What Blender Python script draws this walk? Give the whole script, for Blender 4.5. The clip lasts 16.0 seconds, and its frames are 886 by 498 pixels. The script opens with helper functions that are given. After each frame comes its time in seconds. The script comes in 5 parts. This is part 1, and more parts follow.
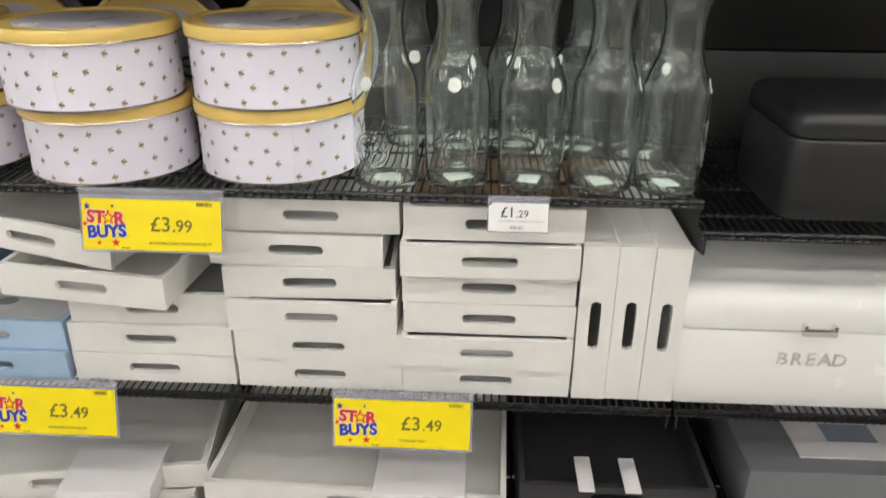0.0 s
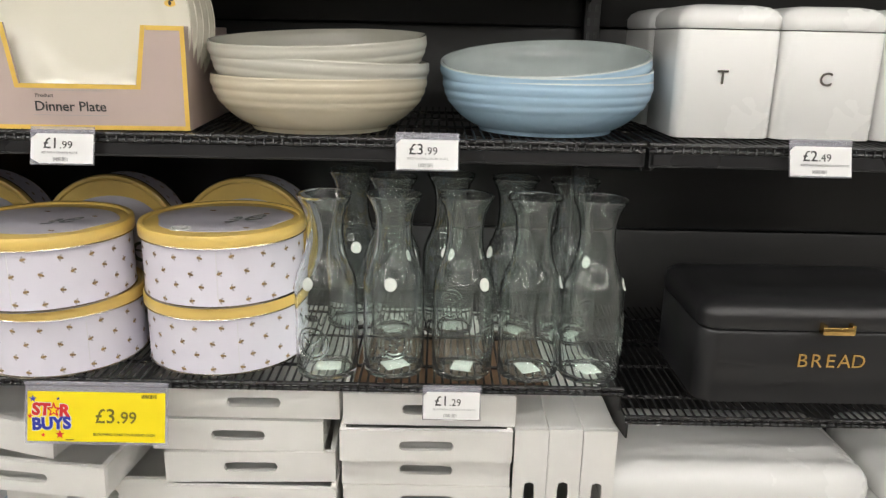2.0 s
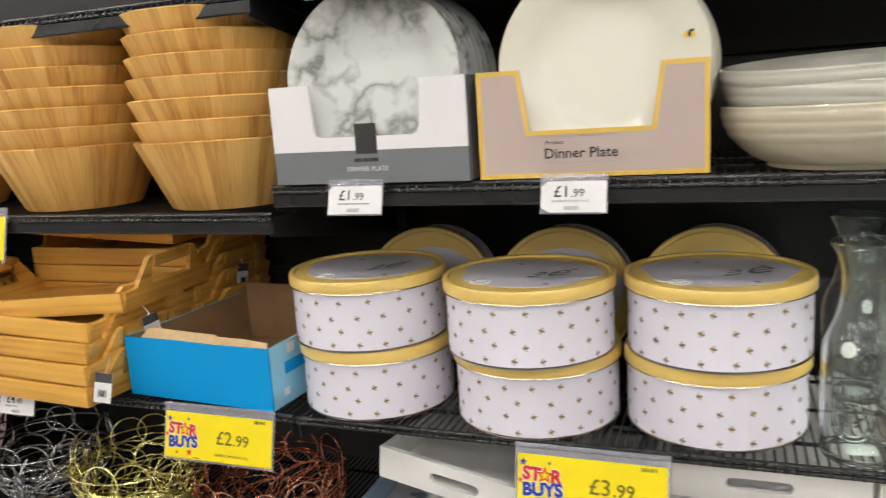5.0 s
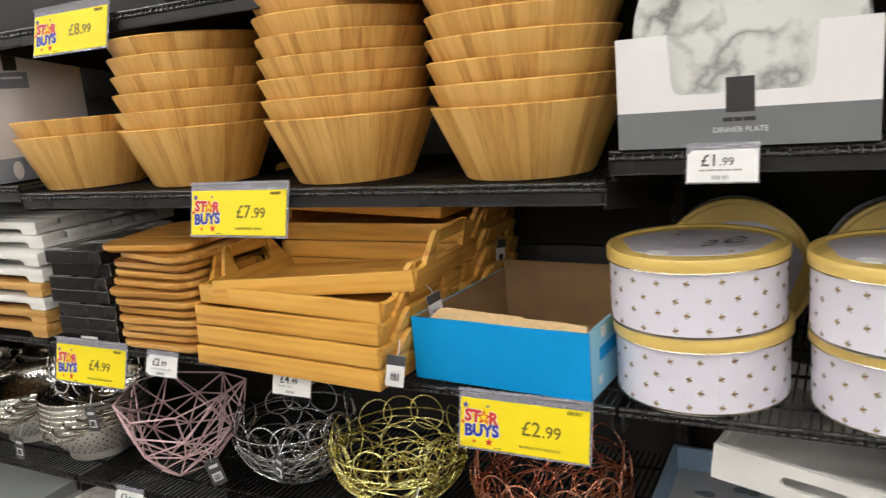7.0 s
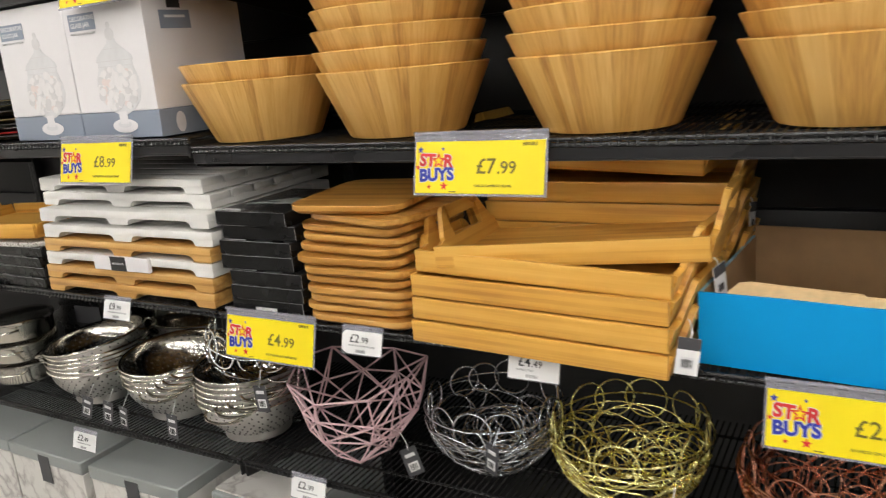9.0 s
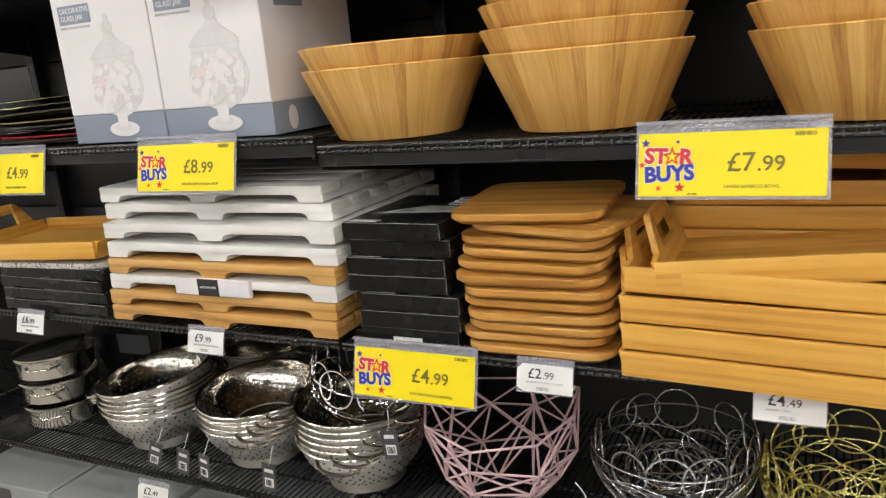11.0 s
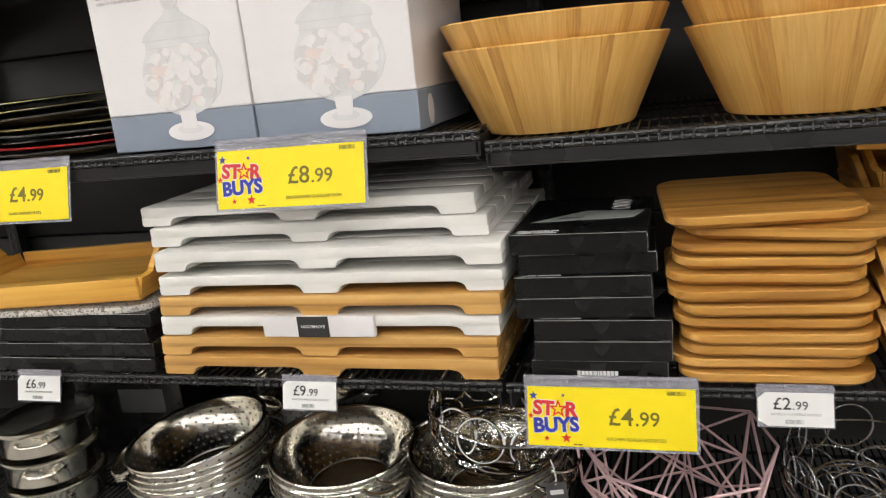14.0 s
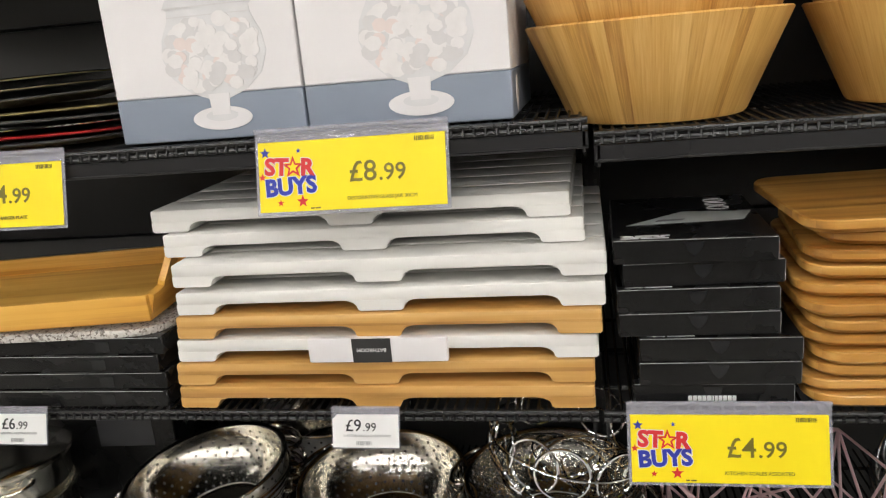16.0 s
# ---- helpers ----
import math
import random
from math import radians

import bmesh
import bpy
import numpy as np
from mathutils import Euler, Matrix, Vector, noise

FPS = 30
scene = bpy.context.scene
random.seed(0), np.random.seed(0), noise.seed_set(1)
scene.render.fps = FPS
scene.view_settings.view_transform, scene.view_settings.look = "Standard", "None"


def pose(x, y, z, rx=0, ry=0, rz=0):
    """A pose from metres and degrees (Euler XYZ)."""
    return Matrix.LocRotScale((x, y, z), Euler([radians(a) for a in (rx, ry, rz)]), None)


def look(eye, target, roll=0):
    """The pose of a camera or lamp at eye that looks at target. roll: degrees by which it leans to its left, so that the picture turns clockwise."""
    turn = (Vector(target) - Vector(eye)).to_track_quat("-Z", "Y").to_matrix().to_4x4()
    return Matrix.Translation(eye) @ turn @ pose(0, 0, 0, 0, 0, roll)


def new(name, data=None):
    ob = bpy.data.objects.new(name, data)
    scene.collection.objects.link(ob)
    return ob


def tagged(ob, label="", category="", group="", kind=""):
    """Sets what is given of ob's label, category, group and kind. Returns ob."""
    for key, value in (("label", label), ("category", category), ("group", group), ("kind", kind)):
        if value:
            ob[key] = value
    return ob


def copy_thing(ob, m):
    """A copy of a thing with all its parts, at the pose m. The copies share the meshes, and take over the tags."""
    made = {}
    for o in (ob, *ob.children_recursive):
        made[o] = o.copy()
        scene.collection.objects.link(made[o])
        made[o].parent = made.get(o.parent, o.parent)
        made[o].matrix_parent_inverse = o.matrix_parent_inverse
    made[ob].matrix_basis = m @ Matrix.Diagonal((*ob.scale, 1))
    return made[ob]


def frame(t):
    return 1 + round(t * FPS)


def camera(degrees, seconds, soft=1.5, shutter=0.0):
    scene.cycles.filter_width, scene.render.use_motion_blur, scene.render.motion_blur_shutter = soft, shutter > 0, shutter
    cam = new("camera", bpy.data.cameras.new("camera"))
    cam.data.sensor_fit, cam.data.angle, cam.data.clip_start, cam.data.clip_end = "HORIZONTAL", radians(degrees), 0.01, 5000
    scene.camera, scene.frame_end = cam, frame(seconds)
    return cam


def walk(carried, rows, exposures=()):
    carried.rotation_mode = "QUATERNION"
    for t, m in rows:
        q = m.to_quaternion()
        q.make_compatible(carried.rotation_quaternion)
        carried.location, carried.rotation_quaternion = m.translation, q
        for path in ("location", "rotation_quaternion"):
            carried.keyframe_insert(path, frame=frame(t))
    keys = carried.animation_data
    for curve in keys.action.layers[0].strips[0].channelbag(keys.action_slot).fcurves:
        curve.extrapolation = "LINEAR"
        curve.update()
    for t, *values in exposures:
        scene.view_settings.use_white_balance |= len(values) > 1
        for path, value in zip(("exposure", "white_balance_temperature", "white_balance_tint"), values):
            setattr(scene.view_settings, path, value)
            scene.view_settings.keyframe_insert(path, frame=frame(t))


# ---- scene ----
cam = camera(59.8, 16.0, 1.15, 0.4)
PATH = [
    (0, (0.932, -1.004, 1.397), (0.846, 0.816, 0.572), 0.5),
    (0.5, (0.949, -1.023, 1.444), (0.922, 0.841, 0.719), 1.1),
    (1, (0.964, -1.034, 1.492), (0.984, 0.857, 0.841), 1.5),
    (1.5, (0.968, -1.041, 1.514), (1.004, 0.87, 0.926), 1.4),
    (2, (0.961, -1.037, 1.522), (0.981, 0.89, 0.987), 1.3),
    (2.5, (0.941, -1.037, 1.528), (0.903, 0.902, 1.038), 0.8),
    (3, (0.896, -1.03, 1.527), (0.747, 0.914, 1.083), -0.1),
    (3.5, (0.847, -1.012, 1.527), (0.562, 0.92, 1.098), -1.1),
    (4, (0.776, -0.999, 1.515), (0.35, 0.915, 1.117), -2.0),
    (4.5, (0.714, -0.987, 1.509), (0.155, 0.895, 1.125), -2.8),
    (5, (0.646, -0.968, 1.493), (-0.056, 0.867, 1.117), -3.6),
    (5.2, (0.619, -0.959, 1.489), (-0.13, 0.857, 1.116), -3.9),
    (7.3, (0.228, -1.007, 1.489), (-0.707, 0.707, 1.059), -5.0),
    (7.5, (0.191, -1.015, 1.485), (-0.747, 0.694, 1.038), -5.0),
    (8, (0.097, -1.022, 1.474), (-0.852, 0.673, 0.999), -4.8),
    (8.5, (-0.013, -1.018, 1.47), (-0.979, 0.664, 0.98), -4.8),
    (9, (-0.126, -0.998, 1.47), (-1.113, 0.672, 0.982), -5.0),
    (9.5, (-0.243, -0.973, 1.475), (-1.247, 0.693, 1.009), -5.2),
    (9.7, (-0.283, -0.973, 1.469), (-1.285, 0.696, 1.008), -5.1),
    (12, (-0.724, -0.96, 1.456), (-1.483, 0.825, 0.968), -5.7),
    (12.5, (-0.805, -0.966, 1.457), (-1.51, 0.843, 0.977), -5.8),
    (13, (-0.875, -0.956, 1.458), (-1.541, 0.868, 0.976), -6.1),
    (13.5, (-0.955, -0.941, 1.454), (-1.573, 0.899, 0.973), -6.1),
    (14, (-1.026, -0.917, 1.448), (-1.601, 0.939, 0.972), -6.0),
    (14.5, (-1.108, -0.89, 1.451), (-1.613, 0.985, 0.973), -5.7),
    (15, (-1.164, -0.853, 1.446), (-1.633, 1.033, 0.973), -5.6),
    (15.5, (-1.219, -0.831, 1.445), (-1.636, 1.063, 0.956), -5.3),
    (16, (-1.255, -0.814, 1.444), (-1.631, 1.084, 0.939), -5.1),
]
walk(cam, [(t, look(eye, target, roll)) for t, eye, target, roll in PATH])

# ---- world, lights, exposure ----
world = bpy.data.worlds.new("world")
scene.world = world
world.use_nodes = True
world.node_tree.nodes["Background"].inputs[0].default_value = (0.9, 0.95, 1.0, 1)
world.node_tree.nodes["Background"].inputs[1].default_value = 0.02
LAMP = 26.8
scene.view_settings.exposure = 0.0


# ---- geometry helpers: a shape is (vertices, faces) ----
def join(*shapes):
    vs, fs = [], []
    for v, f in shapes:
        n = len(vs)
        vs += v
        fs += [tuple(i + n for i in face) for face in f]
    return vs, fs


def moved(shape, m):
    return [tuple(m @ Vector(v)) for v in shape[0]], shape[1]


def at(shape, x=0, y=0, z=0, rx=0, ry=0, rz=0):
    return moved(shape, pose(x, y, z, rx, ry, rz))


def box(sx, sy, sz, b=0.0, seg=2):
    """A box centred in x and y, standing on z = 0, with rounded edges."""
    bm = bmesh.new()
    bmesh.ops.create_cube(bm, size=1)
    for v in bm.verts:
        v.co = Vector((v.co.x * sx, v.co.y * sy, (v.co.z + 0.5) * sz))
    if b:
        bmesh.ops.bevel(bm, geom=bm.edges[:], offset=b, segments=seg, profile=0.5, affect="EDGES")
    bm.verts.index_update()
    out = [tuple(v.co) for v in bm.verts], [tuple(v.index for v in f.verts) for f in bm.faces]
    bm.free()
    return out


def lathe(profile, seg=48):
    """Turn (radius, z) pairs round the z axis; a radius of 0 closes the end."""
    vs, fs, rings = [], [], []
    for r, z in profile:
        if r < 1e-6:
            rings.append([len(vs)] * seg)
            vs.append((0, 0, z))
        else:
            rings.append([len(vs) + k for k in range(seg)])
            vs += [(r * math.cos(2 * math.pi * k / seg), r * math.sin(2 * math.pi * k / seg), z) for k in range(seg)]
    for a, b in zip(rings, rings[1:]):
        for k in range(seg):
            j = (k + 1) % seg
            face = []
            for i in (a[k], a[j], b[j], b[k]):
                if i not in face:
                    face.append(i)
            if len(face) > 2:
                fs.append(tuple(face))
    return vs, fs


def tube(points, r, sides=6, closed=False, flat=1.0):
    """A round wire along points."""
    pts = [Vector(p) for p in points]
    n = len(pts)
    vs, fs = [], []
    ref = None
    for i, p in enumerate(pts):
        a = pts[(i - 1) % n] if (closed or i) else p
        b = pts[(i + 1) % n] if (closed or i < n - 1) else p
        d = (b - a).normalized()
        if ref is None:
            ref = d.orthogonal().normalized()
        ref = (ref - d * ref.dot(d))
        ref = ref.normalized() if ref.length > 1e-6 else d.orthogonal().normalized()
        side = d.cross(ref)
        for k in range(sides):
            w = 2 * math.pi * k / sides
            vs.append(tuple(p + ref * (r * math.cos(w)) + side * (r * flat * math.sin(w))))
    for i in range(n if closed else n - 1):
        j = (i + 1) % n
        for k in range(sides):
            l = (k + 1) % sides
            fs.append((i * sides + k, i * sides + l, j * sides + l, j * sides + k))
    if not closed:
        fs += [tuple(range(sides))[::-1], tuple((n - 1) * sides + k for k in range(sides))]
    return vs, fs


def prism(poly, depth):
    """Extrude an outline of (x, z) pairs, given anticlockwise, from y = 0 to y = depth."""
    n = len(poly)
    vs = [(x, 0, z) for x, z in poly] + [(x, depth, z) for x, z in poly]
    fs = [tuple(range(n)), tuple(range(2 * n - 1, n - 1, -1))]
    fs += [((i + 1) % n, i, i + n, (i + 1) % n + n) for i in range(n)]
    return vs, fs


def slab(poly, depth, z=0.0):
    """Extrude an outline of (x, y) pairs upward."""
    n = len(poly)
    vs = [(x, y, z) for x, y in poly] + [(x, y, z + depth) for x, y in poly]
    fs = [tuple(range(n))[::-1], tuple(range(n, 2 * n))]
    fs += [(i, (i + 1) % n, (i + 1) % n + n, i + n) for i in range(n)]
    return vs, fs


def round_rect(w, h, r, n=6):
    out = []
    for cx, cy, a0 in ((w / 2 - r, h / 2 - r, 0), (r - w / 2, h / 2 - r, 90), (r - w / 2, r - h / 2, 180), (w / 2 - r, r - h / 2, 270)):
        for k in range(n + 1):
            a = radians(a0 + 90 * k / n)
            out.append((cx + r * math.cos(a), cy + r * math.sin(a)))
    return out


def soft_slab(w, h, t, r, e):
    """A slab with round corners in plan and softened upper and lower edges."""
    levels = ((e, 0), (e * 0.3, e * 0.3), (0, e), (0, t - e), (e * 0.3, t - e * 0.3), (e, t))
    vs, fs, n = [], [], 0
    for inset, z in levels:
        ring = round_rect(w - 2 * inset, h - 2 * inset, max(r - inset, 0.001))
        n = len(ring)
        vs += [(x, y, z) for x, y in ring]
    for i in range(len(levels) - 1):
        fs += [(i * n + k, i * n + (k + 1) % n, (i + 1) * n + (k + 1) % n, (i + 1) * n + k) for k in range(n)]
    fs += [tuple(range(n))[::-1], tuple(range((len(levels) - 1) * n, len(levels) * n))]
    return vs, fs


def slot_panel(x0, x1, z0, z1, t, sw, sh, cx=0.0, cz=None):
    """An upright panel from y = 0 to y = t with a hole of stadium shape through it."""
    cz = (z0 + z1) / 2 if cz is None else cz
    angles = sorted([2 * math.pi * k / 40 for k in range(40)] + [math.atan2(z - cz, x - cx) % (2 * math.pi) for x in (x0, x1) for z in (z0, z1)])
    outer, inner = [], []
    for a in angles:
        dx, dz = math.cos(a), math.sin(a)
        far = min((((x1 if dx > 0 else x0) - cx) / dx) if abs(dx) > 1e-9 else 9, (((z1 if dz > 0 else z0) - cz) / dz) if abs(dz) > 1e-9 else 9)
        outer.append((cx + far * dx, cz + far * dz))
        lo, hi, long = 0.0, max(sw, sh), sw >= sh
        r, half = min(sw, sh) / 2, abs(sw - sh) / 2
        for _ in range(24):
            m = (lo + hi) / 2
            u, v = (m * dx, m * dz) if long else (m * dz, m * dx)
            inside = math.hypot(max(abs(u) - half, 0), v) < r
            lo, hi = (m, hi) if inside else (lo, m)
        inner.append((cx + lo * dx, cz + lo * dz))
    n = len(angles)
    vs = [(x, y, z) for y in (0, t) for ring in (outer, inner) for x, z in ring]
    fs = []
    for k in range(n):
        j = (k + 1) % n
        fs += [(k, j, n + j, n + k), (2 * n + j, 2 * n + k, 3 * n + k, 3 * n + j), (j, k, 2 * n + k, 2 * n + j), (n + k, n + j, 3 * n + j, 3 * n + k)]
    return vs, fs


def disc(r, n=16, t=0.0004, flat=1.0):
    return slab([(r * math.cos(2 * math.pi * k / n), r * flat * math.sin(2 * math.pi * k / n)) for k in range(n)], t)


def mesh_of(name, shape, material, smooth=40):
    me = bpy.data.meshes.new(name)
    me.from_pydata(shape[0], [], shape[1])
    me.materials.append(material)
    if smooth:
        me.shade_smooth()
        me.set_sharp_from_angle(angle=radians(smooth))
    me.update()
    return me


def part(name, shape, material, parent, label="", m=None, smooth=40):
    ob = new(name, shape if isinstance(shape, bpy.types.Mesh) else mesh_of(name, shape, material, smooth))
    ob.parent = parent
    if m is not None:
        ob.matrix_basis = m
    return tagged(ob, label)


def thing(name, label, category, group="", kind="", m=None):
    ob = new(name)
    ob.empty_display_size = 0.05
    if m is not None:
        ob.matrix_basis = m
    return tagged(ob, label, category, group, kind)


def solid(name, shape, material, label, category="", kind="", group="", m=None, smooth=40):
    ob = new(name, mesh_of(name, shape, material, smooth))
    if m is not None:
        ob.matrix_basis = m
    return tagged(ob, label, category, group, kind)


def letters(body, size, material, bold=0.0, depth=0.0003, align="LEFT", name="lettering"):
    """A mesh of words in the built-in font, upright, facing -y, from its lower left corner."""
    cu = bpy.data.curves.new(name, "FONT")
    cu.body, cu.size, cu.offset, cu.extrude, cu.align_x, cu.resolution_u = body, size, bold, depth, align, 3
    ob = bpy.data.objects.new(name, cu)
    me = bpy.data.meshes.new_from_object(ob)
    bpy.data.objects.remove(ob)
    bpy.data.curves.remove(cu)
    me.transform(pose(0, 0, 0, 90))
    me.materials.clear()
    me.materials.append(material)
    return me


# ---- materials ----
def nodes_of(name):
    ma = bpy.data.materials.new(name)
    ma.use_nodes = True
    return ma, ma.node_tree.nodes, ma.node_tree.links, ma.node_tree.nodes["Principled BSDF"]


def noise_node(ns, ln, vec, scale, detail=4, stretch=None):
    n = ns.new("ShaderNodeTexNoise")
    n.inputs["Scale"].default_value, n.inputs["Detail"].default_value = scale, detail
    if stretch:
        mp = ns.new("ShaderNodeMapping")
        mp.inputs["Scale"].default_value = stretch
        ln.new(vec, mp.inputs[0])
        vec = mp.outputs[0]
    ln.new(vec, n.inputs["Vector"])
    return n.outputs["Fac"]


def ramp(ns, ln, fac, stops):
    r = ns.new("ShaderNodeValToRGB")
    while len(r.color_ramp.elements) < len(stops):
        r.color_ramp.elements.new(0.5)
    for e, (p, c) in zip(r.color_ramp.elements, stops):
        e.position, e.color = p, (*c, 1)
    ln.new(fac, r.inputs[0])
    return r.outputs[0]


def surface(name, colour, rough=0.5, metal=0.0, vary=0.08, scale=25.0, bump=0.05, coat=0.0, fine=300.0, spec=0.5):
    """Paint, card, glaze or metal: a base colour that drifts at two scales, uneven gloss and a fine relief."""
    ma, ns, ln, bs = nodes_of(name)
    vec = ns.new("ShaderNodeTexCoord").outputs["Object"]
    big = noise_node(ns, ln, vec, scale)
    tone = ramp(ns, ln, big, [(0.25, [c * (1 - vary) for c in colour]), (0.75, [min(1, c * (1 + vary)) for c in colour])])
    ln.new(tone, bs.inputs["Base Color"])
    small = noise_node(ns, ln, vec, fine, 2)
    rr = ns.new("ShaderNodeMapRange")
    rr.inputs["To Min"].default_value, rr.inputs["To Max"].default_value = max(0.0, rough * 0.8), min(1, rough * 1.2)
    ln.new(big, rr.inputs[0])
    ln.new(rr.outputs[0], bs.inputs["Roughness"])
    bs.inputs["Metallic"].default_value = metal
    bs.inputs["Coat Weight"].default_value = coat
    bs.inputs["Coat Roughness"].default_value = 0.08
    bs.inputs["Specular IOR Level"].default_value = spec
    if bump:
        bp = ns.new("ShaderNodeBump")
        bp.inputs["Strength"].default_value, bp.inputs["Distance"].default_value = bump, 0.001
        ln.new(small, bp.inputs["Height"])
        ln.new(bp.outputs[0], bs.inputs["Normal"])
    return ma


def wood(name, dark, mid, light, stretch, strip=None, rough=0.45, coat=0.0):
    """Bamboo or timber: strips of differing tone, long fine grain and nodes; stretch is small along the grain."""
    ma, ns, ln, bs = nodes_of(name)
    tc = ns.new("ShaderNodeTexCoord")
    vec = tc.outputs["Object"]
    info = ns.new("ShaderNodeObjectInfo")
    off = ns.new("ShaderNodeVectorMath")
    off.operation = "MULTIPLY_ADD"
    off.inputs[1].default_value = (3.1, 2.3, 1.7)
    ln.new(info.outputs["Random"], off.inputs[0])
    ln.new(vec, off.inputs[2])
    grain = noise_node(ns, ln, off.outputs[0], 60, 6, stretch)
    streak = noise_node(ns, ln, off.outputs[0], 14, 3, stretch)
    if strip == "staves":
        sep = ns.new("ShaderNodeSeparateXYZ")
        ln.new(vec, sep.inputs[0])
        an = ns.new("ShaderNodeMath")
        an.operation = "ARCTAN2"
        ln.new(sep.outputs[1], an.inputs[0])
        ln.new(sep.outputs[0], an.inputs[1])
        mu = ns.new("ShaderNodeMath")
        mu.operation = "MULTIPLY_ADD"
        mu.inputs[1].default_value, mu.inputs[2].default_value = 54 / (2 * math.pi), 100.0
        ln.new(an.outputs[0], mu.inputs[0])
        fl = ns.new("ShaderNodeMath")
        fl.operation = "FLOOR"
        ln.new(mu.outputs[0], fl.inputs[0])
        ad = ns.new("ShaderNodeMath")
        ad.operation = "MULTIPLY_ADD"
        ad.inputs[1].default_value = 977.0
        ln.new(info.outputs["Random"], ad.inputs[0])
        ln.new(fl.outputs[0], ad.inputs[2])
        wn = ns.new("ShaderNodeTexWhiteNoise")
        wn.noise_dimensions = "1D"
        ln.new(ad.outputs[0], wn.inputs["W"])
        second = wn.outputs["Value"]
        share = 0.34
        cm = ns.new("ShaderNodeCombineXYZ")
        a3 = ns.new("ShaderNodeMath")
        a3.operation = "MULTIPLY"
        a3.inputs[1].default_value = 0.16
        ln.new(an.outputs[0], a3.inputs[0])
        ln.new(a3.outputs[0], cm.inputs[0])
        zz = ns.new("ShaderNodeMath")
        zz.operation = "MULTIPLY"
        zz.inputs[1].default_value = 0.06
        ln.new(sep.outputs[2], zz.inputs[0])
        ln.new(zz.outputs[0], cm.inputs[2])
        ln.new(info.outputs["Random"], cm.inputs[1])
        grain = noise_node(ns, ln, cm.outputs[0], 420, 5)
        streak = noise_node(ns, ln, cm.outputs[0], 60, 3)
    else:
        sep = ns.new("ShaderNodeSeparateXYZ")
        ln.new(vec, sep.inputs[0])
        across = ns.new("ShaderNodeMath")
        across.operation = "MULTIPLY_ADD"
        across.inputs[1].default_value = 45.0
        ln.new(sep.outputs[0 if strip == "x" else 1], across.inputs[0])
        ln.new(info.outputs["Random"], across.inputs[2])
        layer = ns.new("ShaderNodeMath")
        layer.operation = "MULTIPLY_ADD"
        layer.inputs[1].default_value = 150.0
        ln.new(sep.outputs[2], layer.inputs[0])
        ln.new(info.outputs["Random"], layer.inputs[2])
        cell = ns.new("ShaderNodeCombineXYZ")
        for k, src in enumerate((across, layer)):
            fl = ns.new("ShaderNodeMath")
            fl.operation = "FLOOR"
            ln.new(src.outputs[0], fl.inputs[0])
            ln.new(fl.outputs[0], cell.inputs[k])
        wn = ns.new("ShaderNodeTexWhiteNoise")
        wn.noise_dimensions = "3D"
        ln.new(cell.outputs[0], wn.inputs["Vector"])
        second, share = wn.outputs["Value"], 0.22
    mx = ns.new("ShaderNodeMix")
    mx.inputs[0].default_value = share
    ln.new(grain, mx.inputs[2])
    ln.new(second, mx.inputs[3])
    mx2 = ns.new("ShaderNodeMix")
    mx2.inputs[0].default_value = 0.3
    ln.new(mx.outputs[0], mx2.inputs[2])
    ln.new(streak, mx2.inputs[3])
    lo, hi = (0.26, 0.68) if strip == "staves" else (0.33, 0.64)
    col = ramp(ns, ln, mx2.outputs[0], [(lo, dark), ((lo + hi) / 2, mid), (hi, light)])
    ln.new(col, bs.inputs["Base Color"])
    bs.inputs["Roughness"].default_value = rough
    bs.inputs["Coat Weight"].default_value = coat
    bs.inputs["Coat Roughness"].default_value = 0.15
    bp = ns.new("ShaderNodeBump")
    bp.inputs["Strength"].default_value, bp.inputs["Distance"].default_value = 0.12, 0.001
    ln.new(grain, bp.inputs["Height"])
    ln.new(bp.outputs[0], bs.inputs["Normal"])
    return ma


def marble(name, base, vein, scale=9.0):
    ma, ns, ln, bs = nodes_of(name)
    vec = ns.new("ShaderNodeTexCoord").outputs["Object"]
    warp = noise_node(ns, ln, vec, scale, 6)
    cloud = noise_node(ns, ln, vec, scale * 0.5, 3)
    sub = ns.new("ShaderNodeMath")
    sub.operation = "SUBTRACT"
    sub.inputs[1].default_value = 0.5
    ln.new(warp, sub.inputs[0])
    ab = ns.new("ShaderNodeMath")
    ab.operation = "ABSOLUTE"
    ln.new(sub.outputs[0], ab.inputs[0])
    gate = ns.new("ShaderNodeMapRange")
    gate.inputs["From Min"].default_value, gate.inputs["From Max"].default_value = 0.33, 0.5
    gate.inputs["To Min"].default_value, gate.inputs["To Max"].default_value = 0.22, 0.0
    ln.new(cloud, gate.inputs[0])
    add = ns.new("ShaderNodeMath")
    add.operation = "ADD"
    ln.new(ab.outputs[0], add.inputs[0])
    ln.new(gate.outputs[0], add.inputs[1])
    col = ramp(ns, ln, add.outputs[0], [(0.0, vein), (0.035, [(a + b) / 2 for a, b in zip(base, vein)]), (0.1, base)])
    ln.new(col, bs.inputs["Base Color"])
    bs.inputs["Roughness"].default_value = 0.18
    return ma


